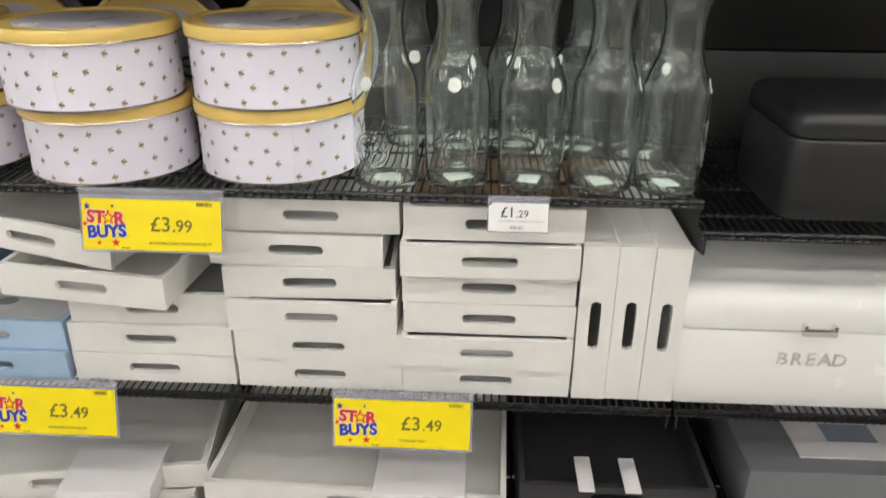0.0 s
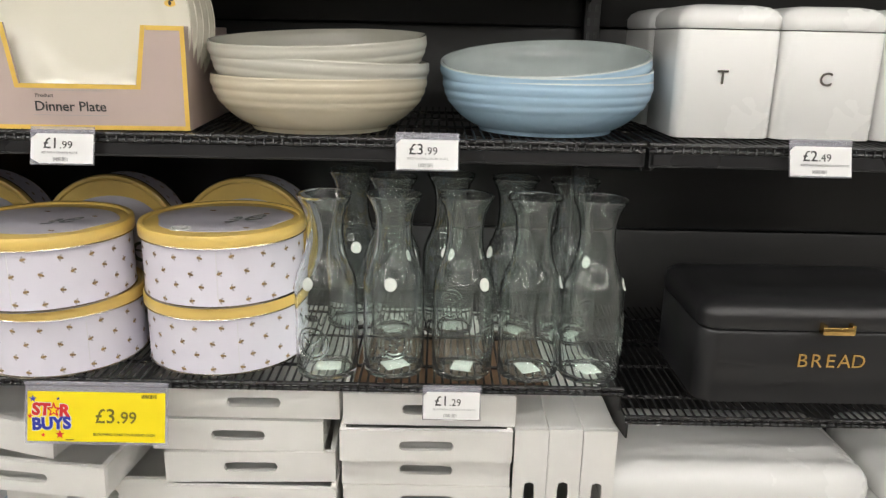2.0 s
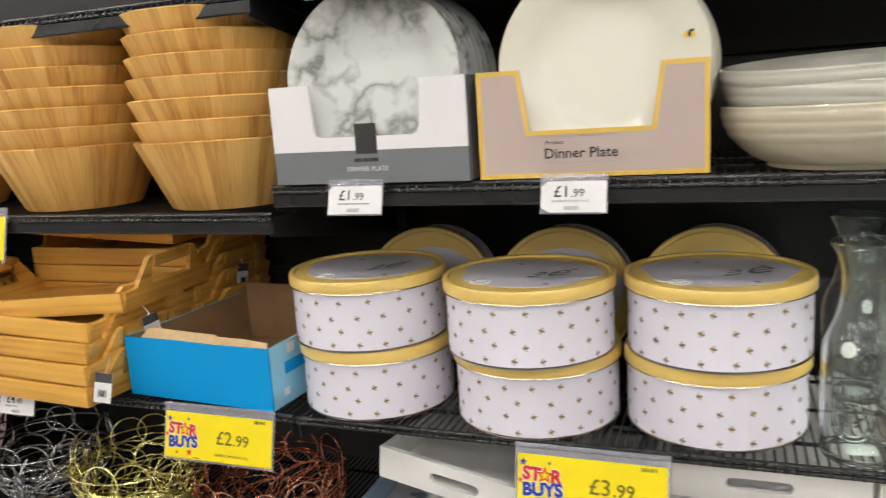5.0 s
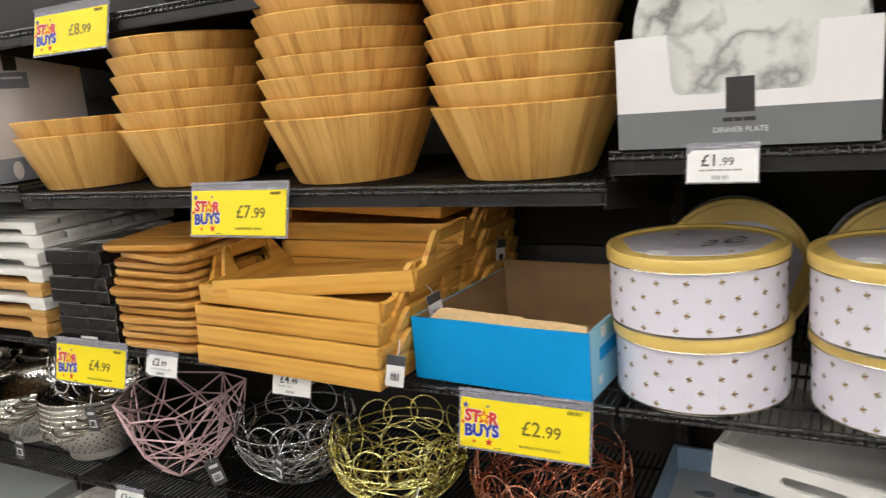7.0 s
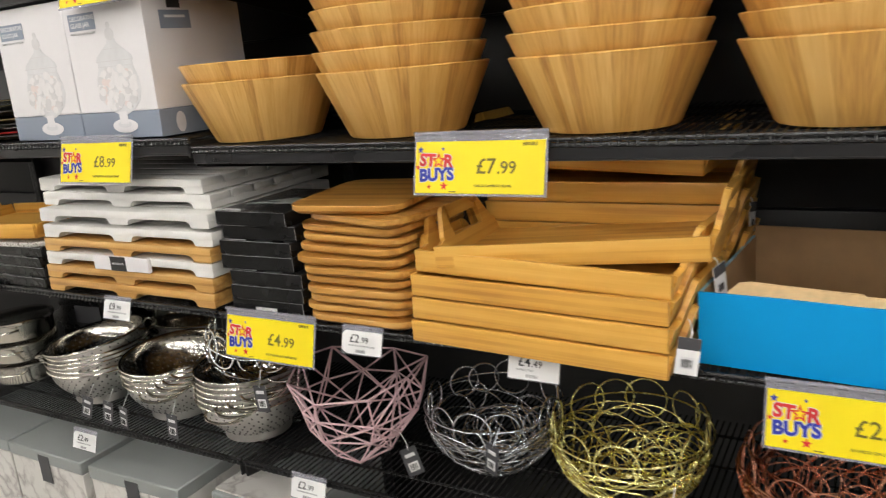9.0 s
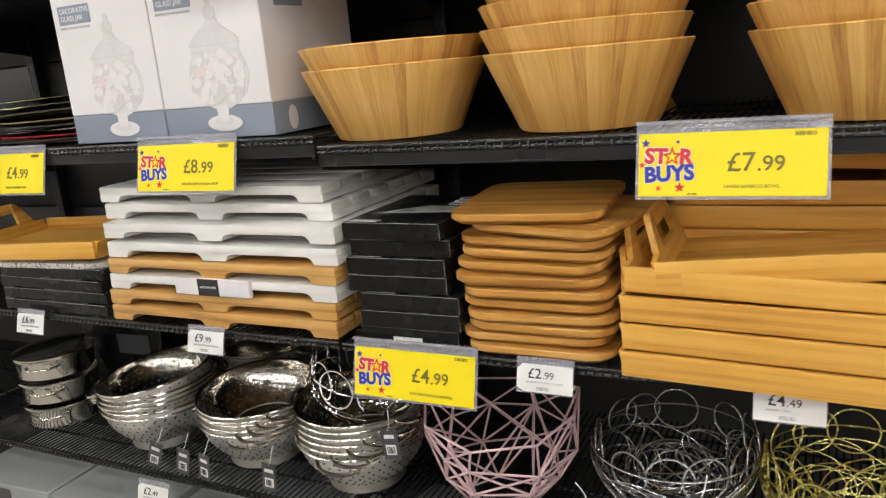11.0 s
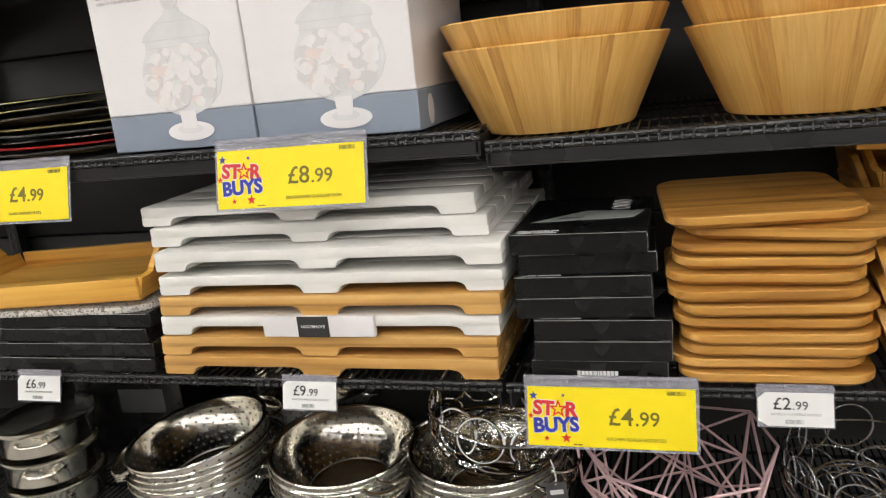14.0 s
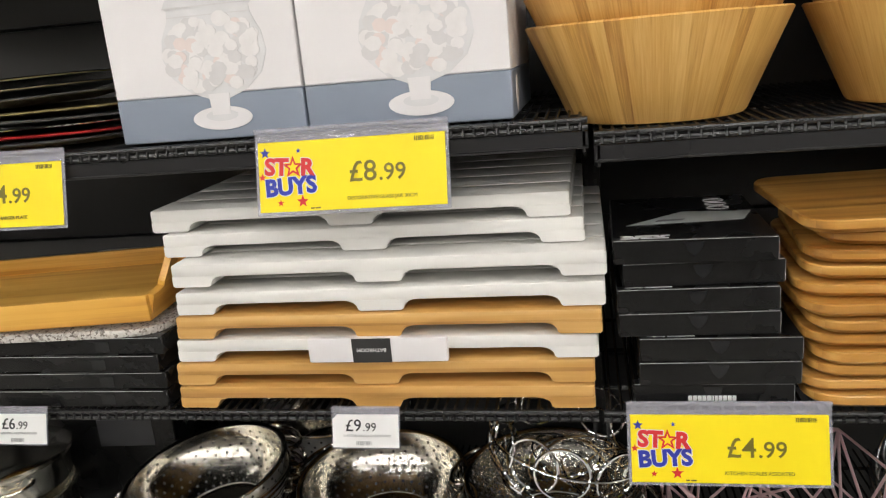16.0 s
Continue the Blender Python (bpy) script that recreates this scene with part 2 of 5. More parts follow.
def granite(name):
    ma, ns, ln, bs = nodes_of(name)
    vec = ns.new("ShaderNodeTexCoord").outputs["Object"]
    vo = ns.new("ShaderNodeTexVoronoi")
    vo.inputs["Scale"].default_value = 330
    ln.new(vec, vo.inputs["Vector"])
    sep = ns.new("ShaderNodeSeparateColor")
    ln.new(vo.outputs["Color"], sep.inputs[0])
    col = ramp(ns, ln, sep.outputs[0], [(0.1, (0.16, 0.14, 0.12)), (0.3, (0.45, 0.42, 0.38)), (0.6, (0.62, 0.6, 0.56))])
    ln.new(col, bs.inputs["Base Color"])
    bs.inputs["Roughness"].default_value = 0.35
    return ma


def glass(name, colour, rough=0.0, ior=1.48, clear=1.0):
    ma, ns, ln, bs = nodes_of(name)
    bs.inputs["Base Color"].default_value = (*colour, 1)
    bs.inputs["Roughness"].default_value = rough
    bs.inputs["IOR"].default_value = ior
    bs.inputs["Transmission Weight"].default_value = clear
    return ma


def lamp_material(name, colour, strength):
    ma, ns, ln, bs = nodes_of(name)
    bs.inputs["Base Color"].default_value = (0.8, 0.8, 0.8, 1)
    bs.inputs["Emission Color"].default_value = (*colour, 1)
    bs.inputs["Emission Strength"].default_value = strength
    return ma


M_BLACK = surface("black_powder_coat", (0.008, 0.008, 0.0085), 0.5, 0, 0.25, 12, 0.15, fine=900)
M_PANEL = surface("black_back_panel", (0.0105, 0.0102, 0.01), 0.42, 0, 0.3, 4, 0.1, fine=500, spec=0.45)
M_RAIL = surface("dark_grey_shelf_wire", (0.015, 0.015, 0.0155), 0.2, 0.2, 0.2, 40, 0.1, fine=900)
M_CHANNEL = surface("grey_black_ticket_channel", (0.02, 0.02, 0.021), 0.28, 0, 0.2, 6, 0.05)
M_FLOOR = surface("pale_vinyl_floor", (0.58, 0.56, 0.52), 0.35, 0, 0.1, 3, 0.05)
M_WALL = surface("off_white_shop_wall", (0.7, 0.68, 0.64), 0.7, 0, 0.06, 2, 0.1)
M_AISLE = surface("grey_brown_reflection_wall", (0.24, 0.22, 0.2), 0.6, 0, 0.2, 1.5, 0.1)
M_CEIL = surface("dark_grey_ceiling_paint", (0.16, 0.16, 0.16), 0.9, 0, 0.05, 5, 0.2)
M_LAMP = lamp_material("led_diffuser", (1.0, 0.965, 0.92), LAMP)
M_LAMPBODY = surface("white_lamp_body", (0.8, 0.8, 0.79), 0.4)
M_WHITE = surface("white_painted_wood", (0.76, 0.75, 0.72), 0.45, 0, 0.03, 18, 0.12, fine=220)
M_BLUEPAINT = surface("pale_blue_painted_wood", (0.36, 0.5, 0.66), 0.45, 0, 0.04, 18, 0.12)
M_GREYPAINT = surface("charcoal_painted_wood", (0.035, 0.035, 0.037), 0.5, 0, 0.1, 18, 0.12)
M_ENAMEL = surface("white_enamel", (0.8, 0.8, 0.78), 0.26, 0, 0.004, 8, 0.0, coat=0.2, fine=80)
M_BLACKENAMEL = surface("matt_black_enamel", (0.02, 0.02, 0.021), 0.33, 0, 0.1, 8, 0.03)
M_GOLD = surface("brass_gold", (0.83, 0.55, 0.2), 0.09, 1.0, 0.05, 60, 0.02)
M_CHROME = surface("chrome", (0.78, 0.77, 0.75), 0.07, 1.0, 0.03, 60, 0.02)
M_STEEL = surface("polished_stainless_steel", (0.63, 0.6, 0.535), 0.16, 1.0, 0.05, 30, 0.0)
M_BRUSHED = surface("satin_stainless_steel", (0.72, 0.7, 0.67), 0.42, 1.0, 0.06, 30, 0.06, fine=500)
M_CREAM = surface("cream_glazed_stoneware", (0.57, 0.515, 0.39), 0.2, 0, 0.04, 20, 0.04, coat=0.4)
M_CREAMGREY = surface("pale_grey_glazed_stoneware", (0.53, 0.52, 0.45), 0.2, 0, 0.04, 20, 0.04, coat=0.4)
M_BLUEGLAZE = surface("pale_blue_glazed_stoneware", (0.36, 0.53, 0.68), 0.2, 0, 0.04, 20, 0.04, coat=0.4)
M_BLUEIN = surface("blue_grey_bowl_inside", (0.5, 0.56, 0.55), 0.2, 0, 0.06, 30, 0.04, coat=0.4)
M_TIN = surface("lilac_white_tin_print", (0.73, 0.71, 0.79), 0.32, 0, 0.02, 10, 0.02, coat=0.2)
M_TINLID = surface("honey_yellow_tin_lid", (0.8, 0.57, 0.16), 0.3, 0, 0.05, 20, 0.03, coat=0.3)
M_TINEDGE = surface("bare_tin_edge", (0.55, 0.5, 0.42), 0.25, 1.0, 0.05, 40)
M_TININNER = surface("grey_violet_tin_art", (0.6, 0.58, 0.65), 0.3, 0, 0.08, 30, 0.02, coat=0.3)
M_BEE = surface("brown_bee_print", (0.22, 0.15, 0.09), 0.5)
M_BEEGOLD = surface("ochre_bee_print", (0.5, 0.33, 0.12), 0.5)
M_WING = surface("grey_bee_wing_print", (0.45, 0.42, 0.45), 0.5)
M_GLASS = glass("clear_green_tinged_glass", (0.93, 0.975, 0.955), clear=0.993)
M_STICKER = surface("white_paper_sticker", (0.62, 0.65, 0.6), 0.6)
M_BAMBOO = wood("bamboo_bowl_staves", (0.4, 0.17, 0.032), (0.7, 0.385, 0.095), (0.82, 0.52, 0.165), (1, 1, 0.06), "staves", 0.4, 0.15)
M_BAMBOOX = wood("bamboo_tray_strips", (0.5, 0.22, 0.034), (0.72, 0.385, 0.068), (0.8, 0.47, 0.105), (0.05, 1, 1), None, 0.42, 0.1)
M_BAMBOOY = wood("bamboo_cross_grain", (0.5, 0.22, 0.034), (0.7, 0.37, 0.066), (0.78, 0.455, 0.1), (1, 0.05, 1), "x", 0.42, 0.1)
M_DUCK = wood("pale_bamboo_slats", (0.4, 0.19, 0.045), (0.58, 0.32, 0.09), (0.68, 0.42, 0.15), (0.05, 1, 1), None, 0.4, 0.2)
M_BOARD = wood("bamboo_board", (0.26, 0.105, 0.018), (0.54, 0.265, 0.055), (0.72, 0.42, 0.12), (0.05, 1, 1), None, 0.33, 0.35)
M_YELLOW = surface("yellow_ticket_card", (0.93, 0.74, 0.002), 0.5, 0, 0.02, 30, 0.02)
M_CARD = surface("white_ticket_card", (0.8, 0.8, 0.79), 0.5, 0, 0.02, 30, 0.02)
M_SLEEVE = surface("clear_grey_ticket_sleeve", (0.5, 0.5, 0.56), 0.12, 0, 0.01, 8, 0.0)
M_SLEEVE.node_tree.nodes["Principled BSDF"].inputs["Alpha"].default_value = 0.4
M_INK = surface("dark_ink", (0.03, 0.03, 0.03), 0.5)
M_OLIVE = surface("olive_price_ink", (0.18, 0.145, 0.016), 0.5)
M_RED = surface("red_ink", (0.68, 0.025, 0.025), 0.5)
M_BLUE = surface("blue_ink", (0.022, 0.035, 0.36), 0.5)
M_GREYINK = surface("grey_ink", (0.36, 0.36, 0.36), 0.5)
M_WHITEINK = surface("white_ink", (0.75, 0.75, 0.75), 0.5)
M_BOXWHITE = surface("white_printed_card", (0.78, 0.76, 0.77), 0.4, 0, 0.02, 15, 0.05)
M_BOXGREY = surface("slate_grey_printed_card", (0.17, 0.18, 0.19), 0.4, 0, 0.04, 15, 0.05)
M_BOXPINK = surface("dusty_pink_printed_card", (0.5, 0.4, 0.36), 0.5, 0, 0.03, 15, 0.05)
M_MUSTARD = surface("mustard_yellow_print", (0.75, 0.5, 0.1), 0.45)
M_BLUEGREY = surface("blue_grey_print", (0.25, 0.29, 0.36), 0.4, 0, 0.03, 15)
M_PALEPRINT = surface("pale_grey_print", (0.7, 0.695, 0.705), 0.45)
M_MALLOW = surface("pale_marshmallow_print", (0.78, 0.76, 0.76), 0.45, 0, 0.05, 60)
M_MALLOWDIM = surface("shaded_marshmallow_print", (0.66, 0.645, 0.65), 0.45, 0, 0.05, 60)
M_MALLOWPINK = surface("pink_marshmallow_print", (0.75, 0.66, 0.64), 0.45, 0, 0.05, 60)
M_BOXBLACK = surface("black_glossy_card", (0.009, 0.009, 0.0092), 0.27, 0, 0.2, 15, 0.1, spec=0.35)
M_TAPE = surface("clear_tape", (0.014, 0.0145, 0.016), 0.15)
M_BLUECARD = surface("bright_blue_card", (0.0, 0.31, 0.7), 0.6, 0, 0.04, 12, 0.05, spec=0.2)
M_PALEBLUE = surface("pale_blue_card", (0.28, 0.58, 0.76), 0.45, 0, 0.04, 12, 0.05)
M_BROWNREFLECTION = surface("dark_brown_reflection_tint", (0.1, 0.055, 0.025), 0.7, 0, 0.15, 20, 0.2)
M_SCRIPT = surface("slate_green_script", (0.09, 0.11, 0.11), 0.5)
# pale brown card, with the light falling on the lining put into its colour
M_LIGHTKRAFT = surface("lit_pale_brown_card_edge", (0.76, 0.52, 0.27), 0.4, 0, 0.12, 60, 0.3)
M_KRAFT = surface("brown_corrugated_card", (0.34, 0.21, 0.1), 0.8, 0, 0.1, 30, 0.3)
M_PLATE = surface("white_glazed_porcelain", (0.74, 0.71, 0.6), 0.12, 0, 0.01, 10, 0, coat=0.4)
M_MARBLE = marble("white_marble_glaze", (0.64, 0.66, 0.63), (0.25, 0.25, 0.24), 15)
M_PLATEGREY = surface("grey_plate_underside", (0.28, 0.29, 0.29), 0.3, 0, 0.1, 20)
M_GRANITE = granite("speckled_granite")
M_COPPER = surface("copper_wire", (0.68, 0.31, 0.2), 0.26, 1.0, 0.1, 60, 0.9, fine=420)
M_GOLDWIRE = surface("gold_wire", (0.9, 0.82, 0.34), 0.26, 1.0, 0.1, 60, 0.9, fine=420)
M_SILVERWIRE = surface("dark_chrome_wire", (0.55, 0.55, 0.56), 0.24, 1.0, 0.1, 60, 0.9, fine=420)
M_PINKWIRE = surface("dusty_pink_wire", (0.76, 0.52, 0.55), 0.35, 0.1, 0.06, 40, 0.05)
M_GREYBOX = surface("pale_grey_green_card", (0.3, 0.32, 0.31), 0.5, 0, 0.05, 10, 0.05)
M_MARBLECARD = marble("marble_printed_card", (0.72, 0.7, 0.66), (0.45, 0.42, 0.4), 14)
M_TAG = surface("charcoal_swing_tag", (0.06, 0.06, 0.065), 0.5)
M_CHARGERGOLD = surface("gold_charger_plate", (0.62, 0.5, 0.25), 0.3, 0.8, 0.1, 20)
M_CHARGERRED = surface("red_charger_rim", (0.4, 0.03, 0.03), 0.3, 0.3)
M_CHARGERGREY = surface("dark_grey_charger", (0.12, 0.12, 0.12), 0.3, 0.4)


# ---- the large structure ----
X0, X1, DEEP = -3.75, 3.75, 0.515
solid("floor", at(box(18, 18, 0.1), 0, -6.5, -0.1), M_FLOOR, "pale grey vinyl shop floor", "floor", "structure", smooth=0)
solid("ceiling", at(box(18, 18, 0.1), 0, -6.5, 3.8), M_CEIL, "dark grey painted shop ceiling", "ceiling", "structure", smooth=0)
solid("wall_south", at(box(18, 0.1, 3.8), 0, -15.4, 0), M_WALL, "plain off-white shop wall", "wall", "structure", smooth=0)
# unseen wall added across the aisle for glass, steel and glaze to mirror
solid("reflection_wall", at(box(12, 0.12, 1.9), 0, -3.2, 0), M_AISLE, "unseen plain grey-brown wall added for reflections", "wall", "structure", smooth=0)
solid("wall_north", at(box(18, 0.1, 3.8), 0, 2.4, 0), M_WALL, "plain off-white shop wall", "wall", "structure", smooth=0)
solid("wall_west", at(box(0.1, 17.7, 3.8), -8.9, -6.5, 0), M_WALL, "plain off-white shop wall", "wall", "structure", smooth=0)
solid("wall_east", at(box(0.1, 17.7, 3.8), 8.9, -6.5, 0), M_WALL, "plain off-white shop wall", "wall", "structure", smooth=0)


def ceiling_light(x, y):
    e = thing("ceiling_light", "small square white LED panel on the ceiling", "ceiling light", "ceiling lights", m=pose(x, y, 3.8))
    part("housing", at(box(0.36, 0.36, 0.05, 0.008), 0, 0, -0.05), M_LAMPBODY, e)
    part("diffuser", at(box(0.3, 0.3, 0.03), 0, 0, -0.081), M_LAMP, e, "glowing white diffuser", smooth=0)
    return e


lamp0 = ceiling_light(-7.5, -1.5)
for y in (-1.5, -3.0, -4.5, -6.0, -7.5, -9.0, -10.5, -12.0):
    for k in range(16):
        if (k, y) != (0, -1.5):
            copy_thing(lamp0, pose(-7.5 + k, y, 3.8))

# back panels, uprights
for k in range(6):
    x = X0 + 1.25 * (k + 0.5)
    e = thing("back_panel", "black steel shelving back panel", "shelving", "shelf backs", "structure", pose(x, DEEP, 0))
    part("backing", at(box(1.249, 0.004, 2.25), 0, 0.022, 0.1), M_BLACK, e, smooth=0)
    for z, h in ((0.1, 0.38), (0.484, 0.396), (0.884, 0.256), (1.144, 0.396), (1.544, 0.396), (1.944, 0.396)):
        part("panel", at(box(1.244, 0.016, h, 0.003), 0, 0.008, z), M_PANEL, e)


def upright(x):
    e = thing("upright", "black slotted steel shelving upright", "shelving", "shelving uprights", "structure", pose(x, DEEP - 0.004, 0))
    part("post", at(box(0.03, 0.03, 2.35, 0.002), 0, -0.012, 0), M_BLACK, e)
    slots = [at(box(0.005, 0.002, 0.014), dx, -0.0275, 0.12 + 0.025 * i) for i in range(88) for dx in (-0.007, 0.007)]
    part("slots", join(*slots), M_INK, e, smooth=0)
    return e


up0 = upright(X0)
for k in range(1, 7):
    copy_thing(up0, pose(X0 + 1.25 * k, DEEP - 0.004, 0))


def wire_shelf(cx, z, channel, shade_sheet=False, y0=0.0):
    """One bay of black wire shelving: bars front to back, cross bars, a double front rail with studs, brackets and, on some, a flat channel."""
    w = 1.244
    e = thing("wire_shelf", "black wire shelf with a studded front rail" + (" and flat ticket channel" if channel else ""), "shelf", "wire shelves", m=pose(cx, y0, z))
    n = 98
    bars = []
    for i in range(n + 1):
        x = -w / 2 + 0.008 + (w - 0.016) * i / n
        bars.append(tube([(x, DEEP - 0.02, -0.003), (x, 0.004, -0.003), (x, -0.001, -0.006), (x, -0.0025, -0.0135)], 0.0019, 5))
    tagged(part("wire_mesh", join(*bars), M_RAIL, e), kind="stuff")
    for y in (0.08, 0.2, 0.32, 0.44):
        part("cross_bar", tube([(-w / 2, y, -0.008), (w / 2, y, -0.008)], 0.003, 6), M_RAIL, e)
    for zz in (-0.0035, -0.0115):
        part("front_rail", tube([(-w / 2, 0.0015, zz), (w / 2, 0.0015, zz)], 0.0036, 8), M_RAIL, e)
    # solid sheet added to block light, for unseen goods on the upper shelves
    if shade_sheet:
        part("shade_sheet", at(box(w - 0.02, DEEP - 0.04, 0.003), 0, DEEP / 2 - 0.005, -0.016), M_BLACK, e, "flat black sheet added to shade the shelf below", smooth=0)
    if channel:
        part("ticket_channel", prism([(-w / 2, -0.031), (w / 2, -0.031), (w / 2, -0.0155), (-w / 2, -0.0155)], 0.004), M_CHANNEL, e, "flat dark grey ticket channel")
        part("channel_lip", tube([(-w / 2, 0.001, -0.032), (w / 2, 0.001, -0.032)], 0.002, 6), M_CHANNEL, e)
    for s in (-1, 1):
        prof = [(0.0, -0.01), (DEEP - 0.025, -0.01), (DEEP - 0.025, -0.12), (DEEP - 0.06, -0.11), (0.02, -0.042), (0.0, -0.038)]
        vs, fs = prism(prof[::-1], 0.003)
        vs = [(s * (w / 2 - 0.006) + y * s, x, zz) for x, y, zz in vs]
        part("bracket", (vs, fs), M_BLACK, e, smooth=0)
    return e


Z_A, Z_AC, Z_AD, Z_B, Z_BA, Z_C, Z_CC = 1.386, 1.345, 1.361, 1.02, 0.974, 0.668, 0.698
B_IN, C_IN = 0.016, 0.036  # how much further in the goods of the lower shelves stand
for cx, z, ch in ((0.625, Z_A, True), (1.875, Z_A, True), (-0.625, Z_AC, True), (-1.875, Z_AD, True), (-3.125, Z_AD, True),
                  (0.625, Z_B, False), (-0.625, Z_B + 0.001, False), (-1.875, Z_B + 0.002, False), (1.875, Z_BA, False), (-3.125, Z_B, False),
                  (0.625, Z_C, False), (1.875, Z_C, False), (-0.625, Z_CC, False), (-1.875, Z_CC, False), (-3.125, Z_CC, False),
                  (-0.625, 1.668, True), (-1.875, 1.676, True), (0.625, 1.7, True), (1.875, 1.86, True),
                  (0.625, 0.362, False), (1.875, 0.36, False), (-0.625, 0.34, False), (-1.875, 0.34, False)):
    wire_shelf(cx, z, ch, z > 1.6, 0.017)
for k in range(6):
    solid("plinth", at(box(1.244, 0.45, 0.14, 0.004), X0 + 1.25 * (k + 0.5), 0.23, 0.0), M_BLACK, "black steel base plinth of the shelving", "shelving", "structure")


# ---- price tickets ----
def star(r, material=None):
    pts = [(r * (1 if k % 2 == 0 else 0.42) * math.sin(math.pi * k / 5), r * (1 if k % 2 == 0 else 0.42) * math.cos(math.pi * k / 5)) for k in range(10)]
    return prism(pts[::-1], 0.0003)


def bars(widths, h, x=0.0, gap=0.0012):
    out = []
    for w in widths:
        out.append(at(box(w, 0.0004, h), x + w / 2, 0, 0))
        x += w + gap
    return join(*out)


def barcode(w, h):
    rnd = random.Random(5)
    x, out = 0.0, []
    while x < w:
        t = rnd.choice((0.0004, 0.0007, 0.0011))
        out.append(at(box(t, 0.0004, h), x + t / 2, 0, 0))
        x += t + rnd.choice((0.0005, 0.0009))
    return join(*out)


def yellow_ticket(xl, zb, y, pounds, pence, caption, w=0.207, lean=-14.0):
    e = thing("price_ticket", f"yellow offer ticket priced {pounds}.{pence} clipped to the shelf edge", "price ticket", "yellow offer tickets", m=pose(xl, y, zb, lean))
    h = 0.365 * w
    part("sleeve", at(box(w + 0.008, 0.0016, h + 0.019, 0.0006, 1), w / 2, 0.0012, -0.004), M_SLEEVE, e, "clear grey plastic sleeve")
    part("sleeve_clip", tube([(-0.004, -0.001, h + 0.013), (w + 0.004, -0.001, h + 0.013)], 0.0028, 6), M_SLEEVE, e)
    part("card", at(box(w, 0.0008, h), w / 2, 0, 0), M_YELLOW, e, "bright yellow card", smooth=0)
    s = w / 0.207
    d = -0.0007
    logo = (("ST", M_RED, 0.007, 0.041, 3), ("R", M_RED, 0.0475, 0.039, 3), ("BUYS", M_BLUE, 0.0075, 0.0175, -3))
    for word, ink, x, z, turn in logo:
        part("letter_outline", letters(word, 0.025 * s, M_WHITEINK, 0.0021, 0.0001), None, e, "white outline round the letters", pose(x * s, d - 0.0001, z * s, 0, turn, 0), 0)
        part("lettering", letters(word, 0.025 * s, ink, 0.0011), None, e, "red capital letters" if ink is M_RED else "blue capital letters", pose(x * s, d - 0.0003, z * s, 0, turn, 0), 0)
    part("star_letter", star(0.0125 * s), M_RED, e, "red star standing for the letter A", pose(0.0395 * s, d - 0.0004, 0.0475 * s), 0)
    part("star_letter", star(0.0068 * s), M_YELLOW, e, "", pose(0.0395 * s, d - 0.0008, 0.0475 * s), 0)
    for x, z, r, ma in ((0.008, 0.064, 0.006, M_BLUE), (0.046, 0.065, 0.003, M_BLUE), (0.004, 0.038, 0.0045, M_RED), (0.049, 0.0105, 0.007, M_RED), (0.024, 0.0095, 0.004, M_RED)):
        part("star", star(r * s), ma, e, "", pose(x * s, d, z * s), 0)
    part("price", letters("\u00a3" + pounds, 0.031 * s, M_OLIVE, 0.0002, name="price"), None, e, "dark olive price figures", pose(0.101 * s, d, 0.029 * s), 0)
    part("price", letters("." + pence, 0.025 * s, M_OLIVE, 0.0002, name="price"), None, e, "", pose((0.101 + 0.0166 * (1 + len(pounds))) * s, d, 0.029 * s), 0)
    part("caption", letters(caption, 0.0056 * s, M_OLIVE, 0.0, name="caption"), None, e, "", pose(0.099 * s, d, 0.0095 * s), 0)
    part("barcode", barcode(0.022, 0.005), M_OLIVE, e, "", pose(w - 0.034, d, h - 0.008), 0)
    part("footnote", bars([0.004, 0.006], 0.0016), M_OLIVE, e, "", pose(0.058 * s, d, 0.002), 0)
    return e


def white_ticket(xl, zb, y, pounds, pence, caption="", notch=False):
    e = thing("price_ticket", f"small white ticket priced {pounds}.{pence} on the shelf edge", "price ticket", "white price tickets", m=pose(xl, y, zb, -16))
    w, h = 0.083, 0.04
    part("sleeve", at(box(w + 0.003, 0.0014, h + 0.012, 0.0005, 1), w / 2, 0.001, -0.002), M_SLEEVE, e, "clear plastic sleeve")
    outline = [(0.011, 0), (w, 0), (w, h), (0.008, h), (0, h - 0.007), (0, 0.006)] if notch else [(0, 0), (w, 0), (w, h), (0.006, h), (0, h - 0.006)]
    part("card", prism(outline, 0.0007), M_CARD, e, "white card with a cut corner", pose(0, -0.0004, 0), 0)
    d = -0.0008
    part("price", letters("\u00a3" + pounds, 0.0205, M_INK, 0.0001, name="price"), None, e, "", pose(0.016, d, 0.02), 0)
    part("price", letters("." + pence, 0.0145, M_INK, 0.0, name="price"), None, e, "", pose(0.0165 + 0.0108 * (1 + len(pounds)), d, 0.02), 0)
    if caption:
        part("caption", letters(caption, 0.0042, M_GREYINK, 0.0, name="caption"), None, e, "", pose(0.014, d, 0.013), 0)
    else:
        part("caption", bars([0.007, 0.011, 0.009, 0.006, 0.012], 0.0022), M_GREYINK, e, "", pose(0.015, d, 0.0135), 0)
    part("barcode", barcode(0.02, 0.005), M_GREYINK, e, "", pose(0.03, d, 0.003), 0)
    return e


